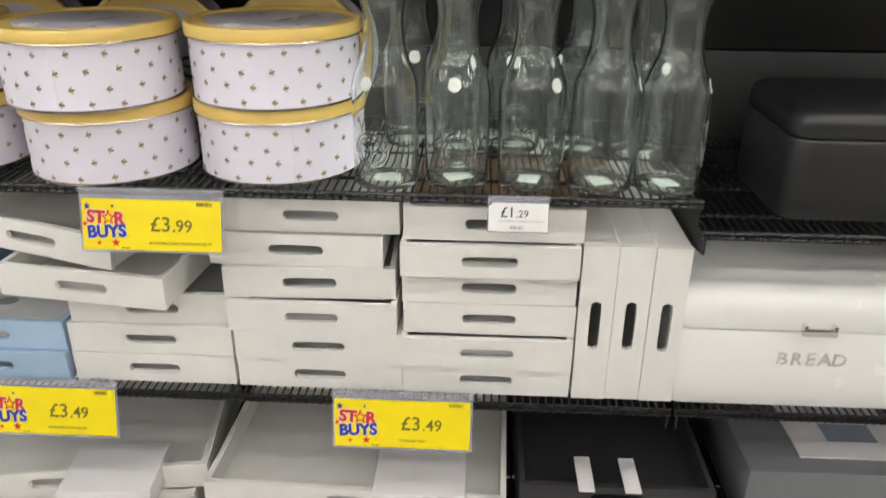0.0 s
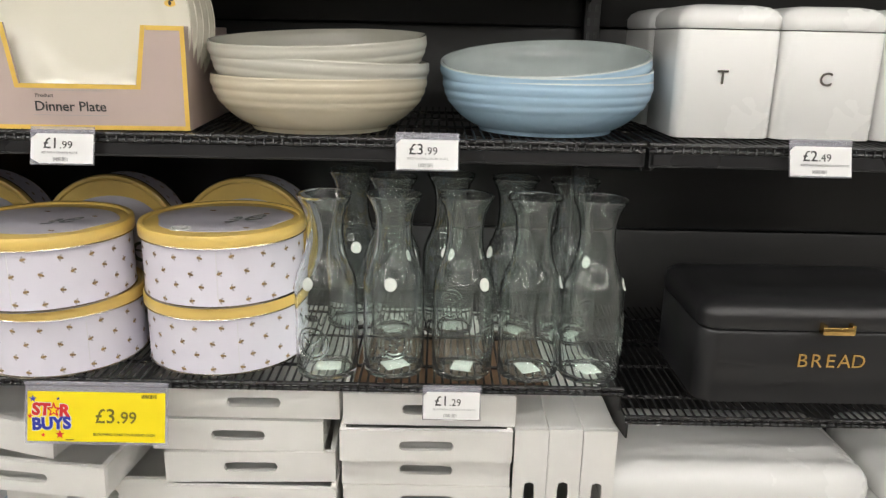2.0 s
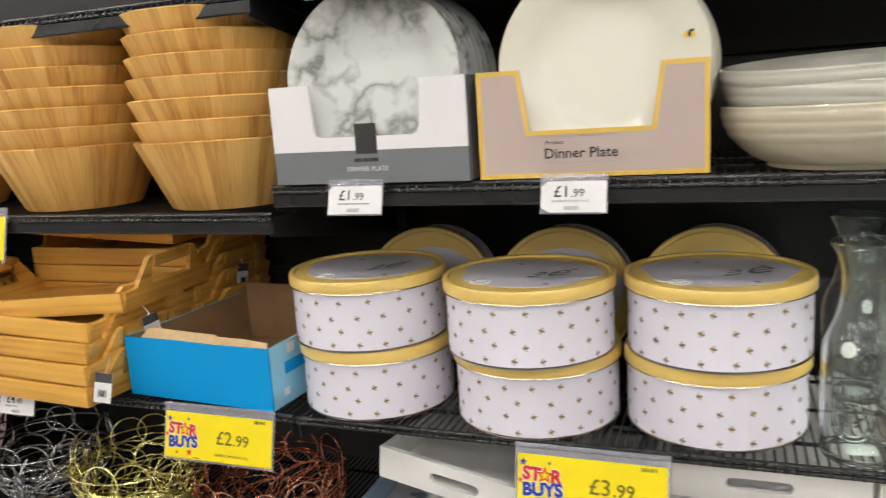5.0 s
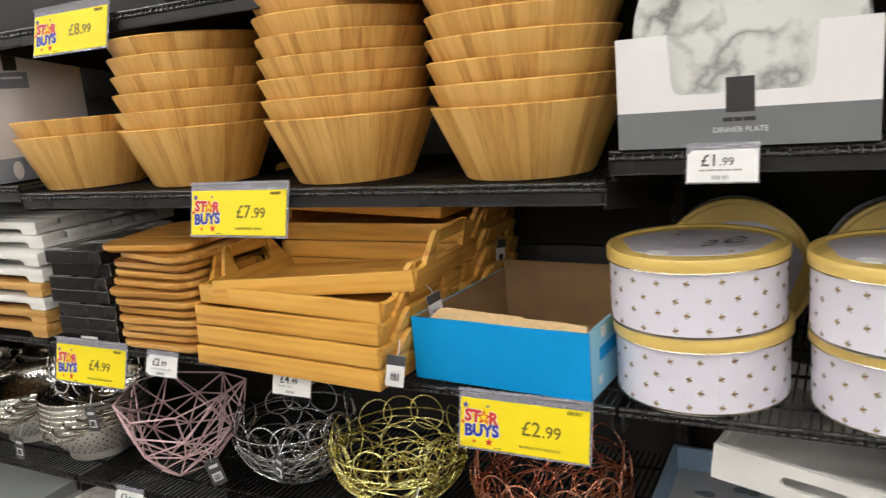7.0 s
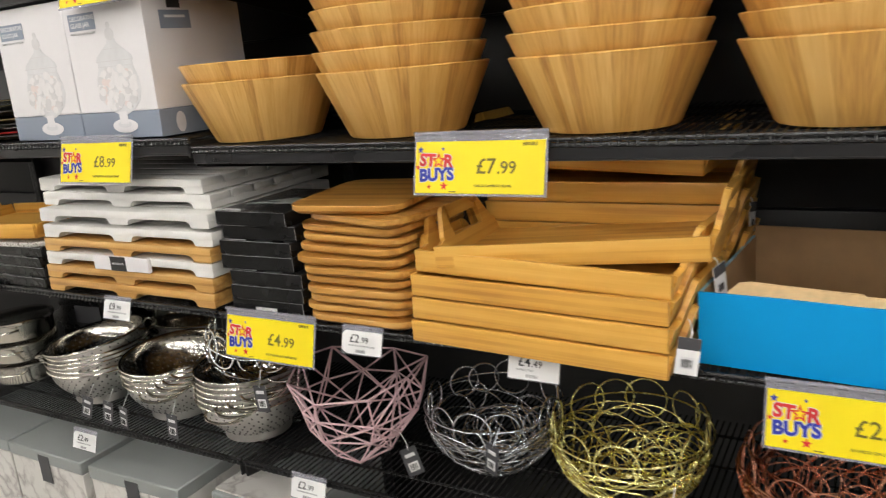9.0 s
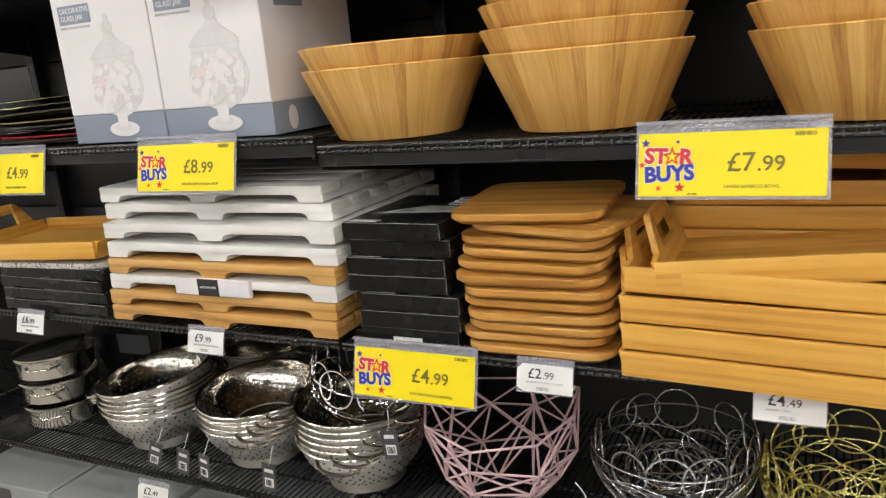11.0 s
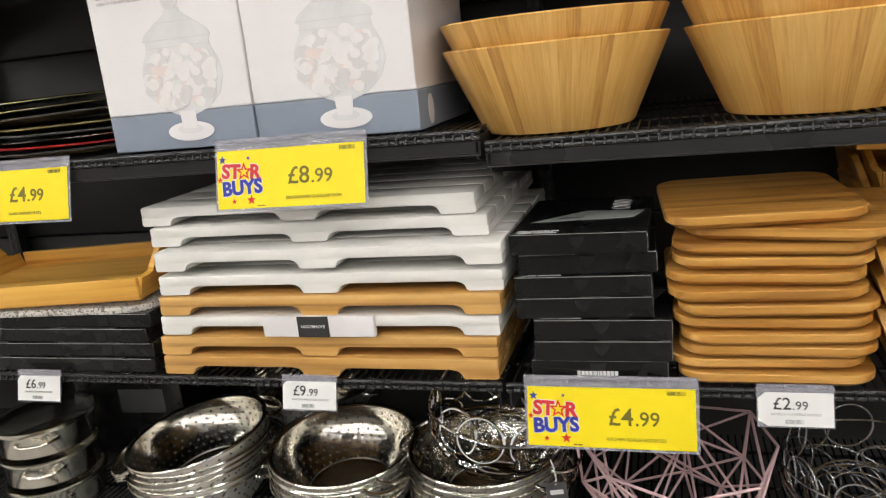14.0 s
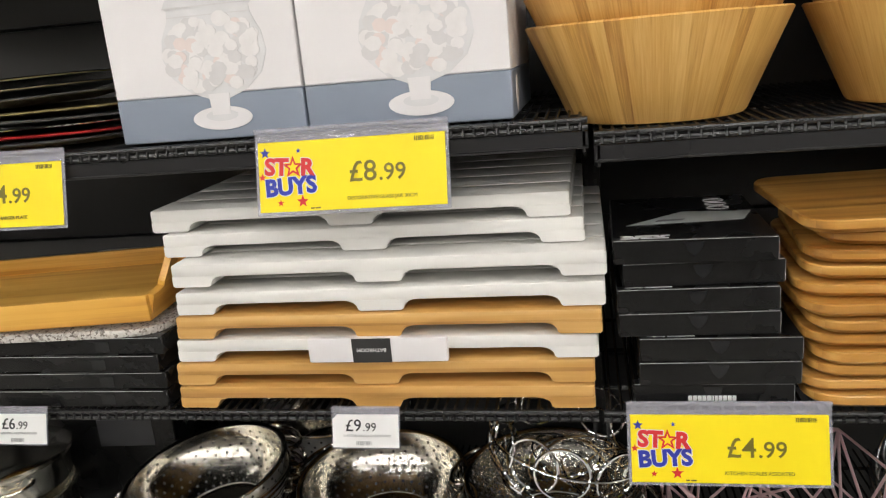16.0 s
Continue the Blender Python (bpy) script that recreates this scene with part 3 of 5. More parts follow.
YF, YB = -0.008, -0.007
yellow_ticket(-1.621, 1.28, YF, "8", "99", "DECORATIVE GLASS JAR 30CM", 0.216)
yellow_ticket(-2.083, 1.278, YF, "4", "99", "GLASS CHARGER PLATE", 0.21)
yellow_ticket(-0.752, 1.268, YF, "7", "99", "LARGE BAMBOO BOWL", 0.212)
yellow_ticket(-1.218, 0.944, YB, "4", "99", "KITCHEN SCALES ASSORTED", 0.212)
yellow_ticket(-0.246, 0.936, YB, "2", "99", "BAMBOO DIP-DISH PLATE", 0.208)
yellow_ticket(0.371, 0.938, YB - 0.018, "3", "99", "BLOOMING CAKE TIN ROUND 25CM", 0.2)
yellow_ticket(0.712, 0.591, YB, "3", "49", "WOODEN TRAY", 0.218)
yellow_ticket(0.134, 0.591, YB, "3", "49", "WOODEN TRAY WHITE", 0.218)
yellow_ticket(-1.088, 1.61, YF, "8", "99", "", 0.2)
yellow_ticket(-1.515, 1.617, YF, "6", "99", "", 0.2)
yellow_ticket(0.104, 1.642, YF, "4", "99", "", 0.212)
for xl, zb, y, a, b, cap, nt in ((0.107, 1.345, YF, "1", "99", "", False), (0.416, 1.345, YF, "1", "99", "BEE PRINT DINNER PLATE", True), (0.906, 1.347, YF, "3", "99", "SPECKLE SWIRL SALAD BOWL", False),
                                 (1.439, 1.349, YF, "2", "49", "KITCHEN CANISTER BLACK/WHITE", False), (0.948, 0.975, YB, "1", "29", "BOTANICAL GLS BOTTLE 1000 ML", False), (-2.052, 0.984, YB, "6", "99", "GRANITE CHOPPING BOARD", False),
                                 (-1.573, 0.984, YB, "9", "99", "WHITE/BAMBOO DUCKBOARD", False), (-0.935, 0.983, YB, "2", "99", "BAMBOO CHOPPING BOARD", True), (-0.616, 0.981, YB, "4", "49", "BAMBOO TRAY", False),
                                 (-1.789, 0.634, YB, "2", "49", "", False), (-1.105, 0.66, YB, "2", "99", "", False)):
    white_ticket(xl, zb, y, a, b, cap, nt)


# ---- bay with canisters and bread bins ----
def canister(letter, m, group="white canisters"):
    w, h = 0.146, 0.152
    e = thing("canister", f"white enamel kitchen canister with chrome letter {letter} and domed lid", "canister", group, m=m)
    part("body", soft_slab(w, w, h, 0.018, 0.003), M_ENAMEL, e)
    lid = []
    prof = ((0.001, 0), (-0.001, 0.004), (-0.001, 0.016), (0.004, 0.024), (0.014, 0.03), (0.03, 0.033))
    vs, fs, n = [], [], 0
    for inset, z in prof:
        ring = round_rect(w - 2 * inset, w - 2 * inset, max(0.02 - inset * 0.3, 0.004))
        n = len(ring)
        vs += [(x, y, z) for x, y in ring]
    for i in range(len(prof) - 1):
        fs += [(i * n + k, i * n + (k + 1) % n, (i + 1) * n + (k + 1) % n, (i + 1) * n + k) for k in range(n)]
    fs += [tuple(range(n))[::-1], tuple(range((len(prof) - 1) * n, len(prof) * n))]
    part("lid", (vs, fs), M_ENAMEL, e, "domed white lid", pose(0, 0, h + 0.0015))
    if letter:
        part("letter", letters(letter, 0.027, M_CHROME, 0.0003, 0.0015, "CENTER", "letter"), None, e, "raised chrome letter", pose(-0.009, -w / 2 - 0.001, 0.078), 0)
    return e


canister("T", pose(1.371, 0.154, Z_A, 0, 0, 1))
canister("C", pose(1.52, 0.152, Z_A, 0, 0, -1))
canister("S", pose(1.669, 0.154, Z_A))
canister("T", pose(1.366, 0.312, Z_A, 0, 0, 4))


def bread_bin(name, m, paint, metal, label, letter_label, h=0.137, w=0.43, lid=1.0, gap=0.0235):
    d = 0.235
    e = thing("bread_bin", label, "bread bin", m=m)
    part("body", soft_slab(w, d, h, 0.03, 0.006), paint, e)
    prof = ((0.0, 0.0), (-0.0015, 0.003), (-0.0015, 0.03), (0.001, 0.043), (0.008, 0.054), (0.02, 0.061), (0.04, 0.064))
    vs, fs, n = [], [], 0
    for inset, z in prof:
        ring = round_rect(w - 2 * inset, d - 2 * inset, max(0.032 - inset * 0.4, 0.008), 8)
        n = len(ring)
        vs += [(x, y, z * lid) for x, y in ring]
    for i in range(len(prof) - 1):
        fs += [(i * n + k, i * n + (k + 1) % n, (i + 1) * n + (k + 1) % n, (i + 1) * n + k) for k in range(n)]
    fs += [tuple(range(n))[::-1], tuple(range((len(prof) - 1) * n, len(prof) * n))]
    part("lid", (vs, fs), paint, e, "lift-off lid with rounded edges", pose(0, 0, h + 0.002))
    f = -d / 2
    part("latch", join(at(box(0.05, 0.006, 0.013, 0.002), 0, f - 0.012, h + 0.0), at(box(0.006, 0.014, 0.017, 0.0015), -0.022, f - 0.007, h + 0.0), at(box(0.006, 0.014, 0.017, 0.0015), 0.022, f - 0.007, h + 0.0)), metal, e, "metal pull latch")
    for k, ch in enumerate("BREAD"):
        part("letter", letters(ch, 0.0315, metal, 0.0001, 0.0015, "CENTER", "letter"), None, e, letter_label, pose(gap * (k - 2), f - 0.001, h - 0.057), 0)
    return e


bread_bin("bread_bin", pose(1.575, 0.165 + B_IN, Z_BA, 0, 0, 0), M_BLACKENAMEL, M_GOLD, "matt black bread bin with gold letters BREAD and latch", "raised gold letter", 0.122, 0.405, 0.68, 0.0218)
bread_bin("bread_bin", pose(1.45, 0.115 + C_IN, Z_C), M_ENAMEL, M_CHROME, "white enamel bread bin with chrome letters BREAD", "raised chrome letter", gap=0.0215)
bread_bin("bread_bin", pose(1.91, 0.118 + C_IN, Z_C), M_ENAMEL, M_CHROME, "white enamel bread bin beside another white one", "raised chrome letter")


# ---- bowls ----
def salad_bowl(m, outside, inside, label, group):
    e = thing("salad_bowl", label, "bowl", group, m=m)
    R, h = 0.157, 0.076
    out = [(0.0, 0.004), (0.09, 0.004), (0.093, 0.0), (0.1, 0.0), (0.105, 0.006)]
    for k in range(1, 57):
        u = k / 56
        r = 0.105 + (R - 0.105) * (1 - (1 - u) ** 2.1)
        ridge = 0.0013 * abs(math.sin((u - 0.45) / 0.5 * 3 * math.pi)) if 0.45 < u < 0.95 else 0
        out.append((r + ridge, 0.006 + (h - 0.006) * u ** 1.15))
    inn = [(R - 0.001, h + 0.002), (R - 0.004, h + 0.0015), (R - 0.006, h - 0.003)]
    part("outside", lathe(out, 72), outside, e)
    for k in range(13, 0, -1):
        u = k / 14
        inn.append((0.1 + (R - 0.107) * (1 - (1 - u) ** 2.1), 0.011 + (h - 0.011) * u ** 1.15))
    inn += [(0.06, 0.009), (0.0, 0.009)]
    part("inside", lathe([out[-1]] + inn, 72), inside, e)
    return e


salad_bowl(pose(0.787, 0.126, Z_A), M_CREAM, M_CREAM, "cream glazed ridged salad bowl at the bottom of a stack", "cream salad bowls")
salad_bowl(pose(0.787, 0.127, Z_A + 0.026, 0.3, 2.6, 0), M_CREAMGREY, M_CREAMGREY, "pale grey glazed salad bowl in a stack", "cream salad bowls")
salad_bowl(pose(0.788, 0.131, Z_A + 0.053, 4.3, -1.8, 0), M_CREAMGREY, M_CREAMGREY, "pale grey glazed salad bowl on top of a stack", "cream salad bowls")
salad_bowl(pose(1.124, 0.15, Z_A), M_BLUEGLAZE, M_BLUEIN, "pale blue glazed ridged salad bowl at the bottom of a stack", "blue salad bowls")
salad_bowl(pose(1.124, 0.155, Z_A + 0.016, 3.4, -0.8, 0), M_BLUEGLAZE, M_BLUEIN, "pale blue glazed salad bowl nested in a stack", "blue salad bowls")
salad_bowl(pose(1.124, 0.161, Z_A + 0.032, 8, -3.7, 0), M_BLUEGLAZE, M_BLUEIN, "pale blue glazed salad bowl lying tilted on a stack", "blue salad bowls")


def bamboo_bowl():
    e = thing("bamboo_bowl", "large conical bamboo salad bowl in a stack", "bowl", "bamboo bowls")
    R, r, h = 0.15, 0.102, 0.112
    part("shell", lathe([(0, 0), (r - 0.003, 0), (r, 0.003), (R, h - 0.002), (R - 0.002, h), (R - 0.007, h), (R - 0.009, h - 0.003), (r - 0.006, 0.012), (0, 0.011)], 96), M_BAMBOO, e)
    return e


bb = bamboo_bowl()
rnd = random.Random(3)
first = True
for x, y, n, z in ((-1.172, 0.15, 2, Z_AC), (-0.856, 0.155, 6, Z_AC), (-0.488, 0.145, 7, Z_AC), (-0.158, 0.143, 7, Z_AC)):
    for k in range(n):
        m = pose(x + rnd.uniform(-0.002, 0.002), y + rnd.uniform(-0.002, 0.002), z + 0.033 * k, 0, 0, rnd.uniform(0, 360)) if k else pose(x, y, z, 0, 0, rnd.uniform(0, 360))
        if first:
            bb.matrix_basis, first = m, False
        else:
            copy_thing(bb, m)


# ---- plates in display boxes ----
def plate(m, face, edge, label, group, bee=False):
    e = thing("dinner_plate", label, "plate", group, m=m)
    R = 0.134
    part("face", lathe([(0, 0.005), (0.06, 0.0052), (0.078, 0.0062), (0.088, 0.0085), (0.096, 0.012), (0.104, 0.0148), (0.116, 0.0172), (R - 0.004, 0.0195), (R - 0.001, 0.02), (R, 0.0185)], 64), face, e)
    part("underside", lathe([(R, 0.0185), (0.1, 0.008), (0.08, 0.0), (0.074, 0.0), (0.07, 0.003), (0, 0.003)], 64), edge, e)
    if bee:
        for a in (10, 111, 235):
            bx, by = 0.111 * math.cos(radians(a)), 0.111 * math.sin(radians(a))
            part("bee", join(at(disc(0.0085, 12, 0.0006, 0.6), bx, by, 0.0168)), M_MUSTARD, e, "", None, 0)
            part("bee", join(at(disc(0.0022, 8, 0.0006, 1.6), bx - 0.001, by, 0.0172), at(disc(0.003, 8, 0.0006, 0.6), bx + 0.002, by + 0.004, 0.017)), M_INK, e, "", None, 0)
    return e


def display_box(name, label, x0, x1, z0, h, d, m_front, m_low, low, cut_w, cut_h, m, trim=None):
    """An open carton with a window cut in its front."""
    w = x1 - x0
    e = thing("display_box", label, "box", m=m)
    c0, c1, zc = -cut_w / 2, cut_w / 2, h - cut_h
    r = 0.012
    t = 0.004
    inner = [(c1, h), (c1 - 0.004, zc + r), (c1 - 0.008, zc + 0.003), (c1 - 0.016, zc), (c0 + 0.016, zc), (c0 + 0.008, zc + 0.003), (c0 + 0.004, zc + r), (c0, h)]
    if trim:
        inner = [(c1, h), (c1 - 0.012, zc), (c0 + 0.012, zc), (c0, h)]
    face = [(-w / 2, low), (w / 2, low), (w / 2, h)] + inner + [(-w / 2, h)]
    part("front", prism(face, t), m_front, e, smooth=0)
    if low:
        part("front_band", prism([(-w / 2, 0), (w / 2, 0), (w / 2, low), (-w / 2, low)], t), m_low, e, "dark grey printed band", smooth=0)
    for s in (-1, 1):
        part("side", at(box(t, d - t, h), s * (w / 2 - t / 2), t + (d - t) / 2, 0), m_low if not trim else m_front, e, smooth=0)
    part("back", at(box(w - 2 * t, t, h), 0, d - t / 2, 0), m_front, e, smooth=0)
    part("base", at(box(w - 2 * t, d - 2 * t, t), 0, d / 2, 0.0), M_KRAFT, e, smooth=0)
    if trim:
        b, y = 0.006, -0.0006
        strips = [[(-w / 2, 0), (w / 2, 0), (w / 2, b), (-w / 2, b)], [(w / 2 - b, b), (w / 2, b), (w / 2, h), (w / 2 - b, h)], [(-w / 2, b), (b - w / 2, b), (b - w / 2, h), (-w / 2, h)],
                  [(c0 + 0.012, zc - b), (c1 - 0.012, zc - b), (c1 - 0.012, zc), (c0 + 0.012, zc)], [(c1 - 0.012, zc - b), (c1 + b - 0.012, zc - b), (c1 + b, h), (c1, h)], [(c0 - b + 0.012, zc - b), (c0 + 0.012, zc - b), (c0, h), (c0 - b, h)],
                  [(c1 + b, h - b), (w / 2 - b, h - b), (w / 2 - b, h), (c1 + b, h)], [(b - w / 2, h - b), (c0 - b, h - b), (c0 - b, h), (b - w / 2, h)]]
        part("border", join(*[prism(q, 0.0005) for q in strips]), trim, e, "mustard yellow printed border", pose(0, y, 0), 0)
    return e


MB = display_box("display_box", "white and grey open carton of marble plates", 0.02, 0.318, 0, 0.139, 0.24, M_BOXWHITE, M_BOXGREY, 0.046, 0.17, 0.074, pose(0.169, 0.006, Z_A + 0.001, 0, 0, 0))
part("badge", at(box(0.033, 0.0005, 0.042), 0, -0.0006, 0.041), M_INK, MB, "black printed badge", None, 0)
part("caption", bars([0.012, 0.009, 0.014], 0.005, -0.02), M_INK, MB, "", pose(0, -0.0006, 0.03), 0)
part("caption", letters("DINNER PLATE", 0.0095, M_PALEPRINT, 0, 0.0002, "CENTER", "caption"), None, MB, "", pose(0, -0.0006, 0.017), 0)
DB = display_box("display_box", "dusty pink open carton of dinner plates with mustard edging", 0.331, 0.62, 0, 0.139, 0.29, M_BOXPINK, M_BOXPINK, 0.0, 0.176, 0.078, pose(0.476, 0.022, Z_A + 0.001, 0, 0, 4), M_MUSTARD)
part("caption", letters("Dinner Plate", 0.0185, M_INK, 0.0002, 0.0002, "CENTER", "caption"), None, DB, "", pose(-0.012, -0.0006, 0.025), 0)
part("caption", letters("Product", 0.0075, M_INK, 0, 0.0002, "CENTER", "caption"), None, DB, "", pose(-0.045, -0.0006, 0.043), 0)
part("rule", join(at(box(0.098, 0.0004, 0.0006), -0.012, -0.0006, 0.052), at(box(0.098, 0.0004, 0.0006), -0.012, -0.0006, 0.019)), M_GREYINK, DB, "", None, 0)
for k in range(8):
    plate(pose(0.17 + 0.001 * k, 0.052 + 0.021 * k, Z_A + 0.14, 86, 0, 0) @ pose(0, 0, 0, 0, 0, 40 * k), M_MARBLE, M_PLATEGREY, "white marbled dinner plate standing upright in a carton", "marble dinner plates")
for k in range(5):
    plate(pose(0.488 + 0.002 * k, 0.066 + 0.022 * k, Z_A + 0.14, 86, 0, 4) @ pose(0, 0, 0, 0, 0, 5), M_PLATE, M_PLATE, "white dinner plate with a bee motif standing in a carton", "white dinner plates", k == 0)


# ---- cake tins ----
def bee_prints(r, z0, z1, which):
    """Small printed bees in four staggered rows: bodies, dark stripes or wings."""
    out = []
    for j in range(4):
        z = z0 + (z1 - z0) * j / 3
        for i in range(18):
            a = 2 * math.pi * (i + 0.5 * (j % 2)) / 18 + 0.03 * math.sin(i * 5 + j * 3)
            zz = z + 0.002 * math.sin(i * 7.3 + j * 2)
            m = Matrix.Rotation(a, 4, "Z") @ Matrix.Translation((r + 0.0003, 0, zz)) @ pose(0, 0, 0, 0, 90, 0) @ pose(0, 0, 0, 0, 0, 90 + 24 * math.sin(i * 3.1 + j))
            if which == "wing":
                out += [moved(at(disc(0.003, 8, 0.0003, 0.5), 0.0004, s * 0.0028, 0, 0, 0, s * 60), m) for s in (-1, 1)]
            elif which == "stripe":
                out += [moved(at(disc(0.0022, 6, 0.0006, 0.42), dx, 0, 0, 0, 0, 90), m) for dx in (-0.0018, 0.0005)]
                out.append(moved(at(disc(0.0017, 7, 0.0006), 0.0034, 0, 0), m))
            else:
                out.append(moved(disc(0.0036, 10, 0.0004, 0.58), m))
    return join(*out)


def cake_tin():
    e = thing("cake_tin", "round lilac-white cake tin printed with bees, honey-yellow lid", "cake tin", "cake tins")
    r, h = 0.1225, 0.1095
    body = part("body", lathe([(0, 0.002), (r - 0.002, 0.002), (r, 0.0), (r + 0.001, 0.002), (r, 0.004), (r, h - 0.018)], 96), M_TIN, e)
    part("base_rim", lathe([(r, 0.0), (r + 0.0015, 0.0012), (r + 0.0015, 0.0028), (r, 0.004)], 96), M_TINEDGE, body)
    for name, which, ink in (("bee_print", "body", M_BEEGOLD), ("stripe_print", "stripe", M_BEE), ("wing_print", "wing", M_WING)):
        tagged(part(name, bee_prints(r, 0.011, 0.077, which), ink, body, "", None, 0), kind="stuff")
    part("seam", at(box(0.0008, 0.0006, 0.084), 0.02, -0.1209, 0.004), M_PALEPRINT, body, "", None, 0)
    lid = part("lid", lathe([(r + 0.003, h - 0.019), (r + 0.0045, h - 0.017), (r + 0.0045, h - 0.004), (r + 0.003, h), (r, h + 0.001), (r - 0.004, h), (r - 0.006, h - 0.003), (0.098, h - 0.0025), (0, h - 0.0025)], 96), M_TINLID, e, "honey-yellow lid with printed art")
    part("lid_rim", lathe([(r + 0.003, h - 0.0195), (r + 0.0052, h - 0.0185), (r + 0.0045, h - 0.017)], 96), M_TINEDGE, lid)
    wob = [(0.108 * (1 + 0.06 * math.sin(3 * a) + 0.03 * math.sin(7 * a)) * math.cos(a) * 0.95, 0.102 * (1 + 0.05 * math.sin(2 * a + 1)) * math.sin(a) * 0.9) for a in (2 * math.pi * k / 48 for k in range(48))]
    part("art", slab(wob, 0.0005, h - 0.0024), M_TININNER, lid, "grey-lilac printed panel", None, 0)
    part("script", letters("bee", 0.082, M_SCRIPT, -0.0004, 0.0002, "CENTER", "script"), None, lid, "slate green printed word bee", Matrix.Translation((0.012, -0.03, h - 0.0014)) @ Matrix(((1, 0.3, 0, 0), (0, 1, 0, 0), (0, 0, 1, 0), (0, 0, 0, 1))) @ pose(0, 0, 0, -90), 0)
    for bx, by in ((-0.03, 0.05), (0.06, 0.035), (0.05, -0.06)):
        part("lid_bee", at(disc(0.005, 10, 0.0005, 0.6), bx, by, h - 0.0019), M_BEE, lid, "", None, 0)
    part("seal", slab([(-0.045 + 0.016 * math.cos(k * 0.3142), -0.07 + 0.016 * math.sin(k * 0.3142)) for k in range(20)], 0.0005, h - 0.0019), M_CARD, lid, "round cream seal", None, 0)
    part("seal_ring", tube([(-0.045 + 0.011 * math.cos(k * 0.3142), -0.07 + 0.011 * math.sin(k * 0.3142), h - 0.001) for k in range(20)], 0.0008, 4, True, 0.4), M_GREYINK, lid, "", None, 0)
    return e


tin = cake_tin()
tin.matrix_basis = pose(0.097, 0.122 + B_IN, Z_B, 0, 0, 10)
for x, y, z, r in ((0.093, 0.116, 1, 5), (0.368, 0.115, 0, 30), (0.366, 0.092, 1, -8), (0.625, 0.134, 0, 12), (0.628, 0.125, 1, 0)):
    copy_thing(tin, pose(x, y + B_IN, Z_B + 0.1107 * z, 0, 0, r))
for x, rz in ((0.108, 8), (0.365, 4), (0.622, -3)):
    small = copy_thing(tin, pose(x, 0.405 + B_IN, Z_B + 0.1195, 86, 0, rz))
    small.scale = (0.965, 0.965, 0.965)
    tagged(small, "round bee-printed cake tin standing on its edge, yellow lid forward")


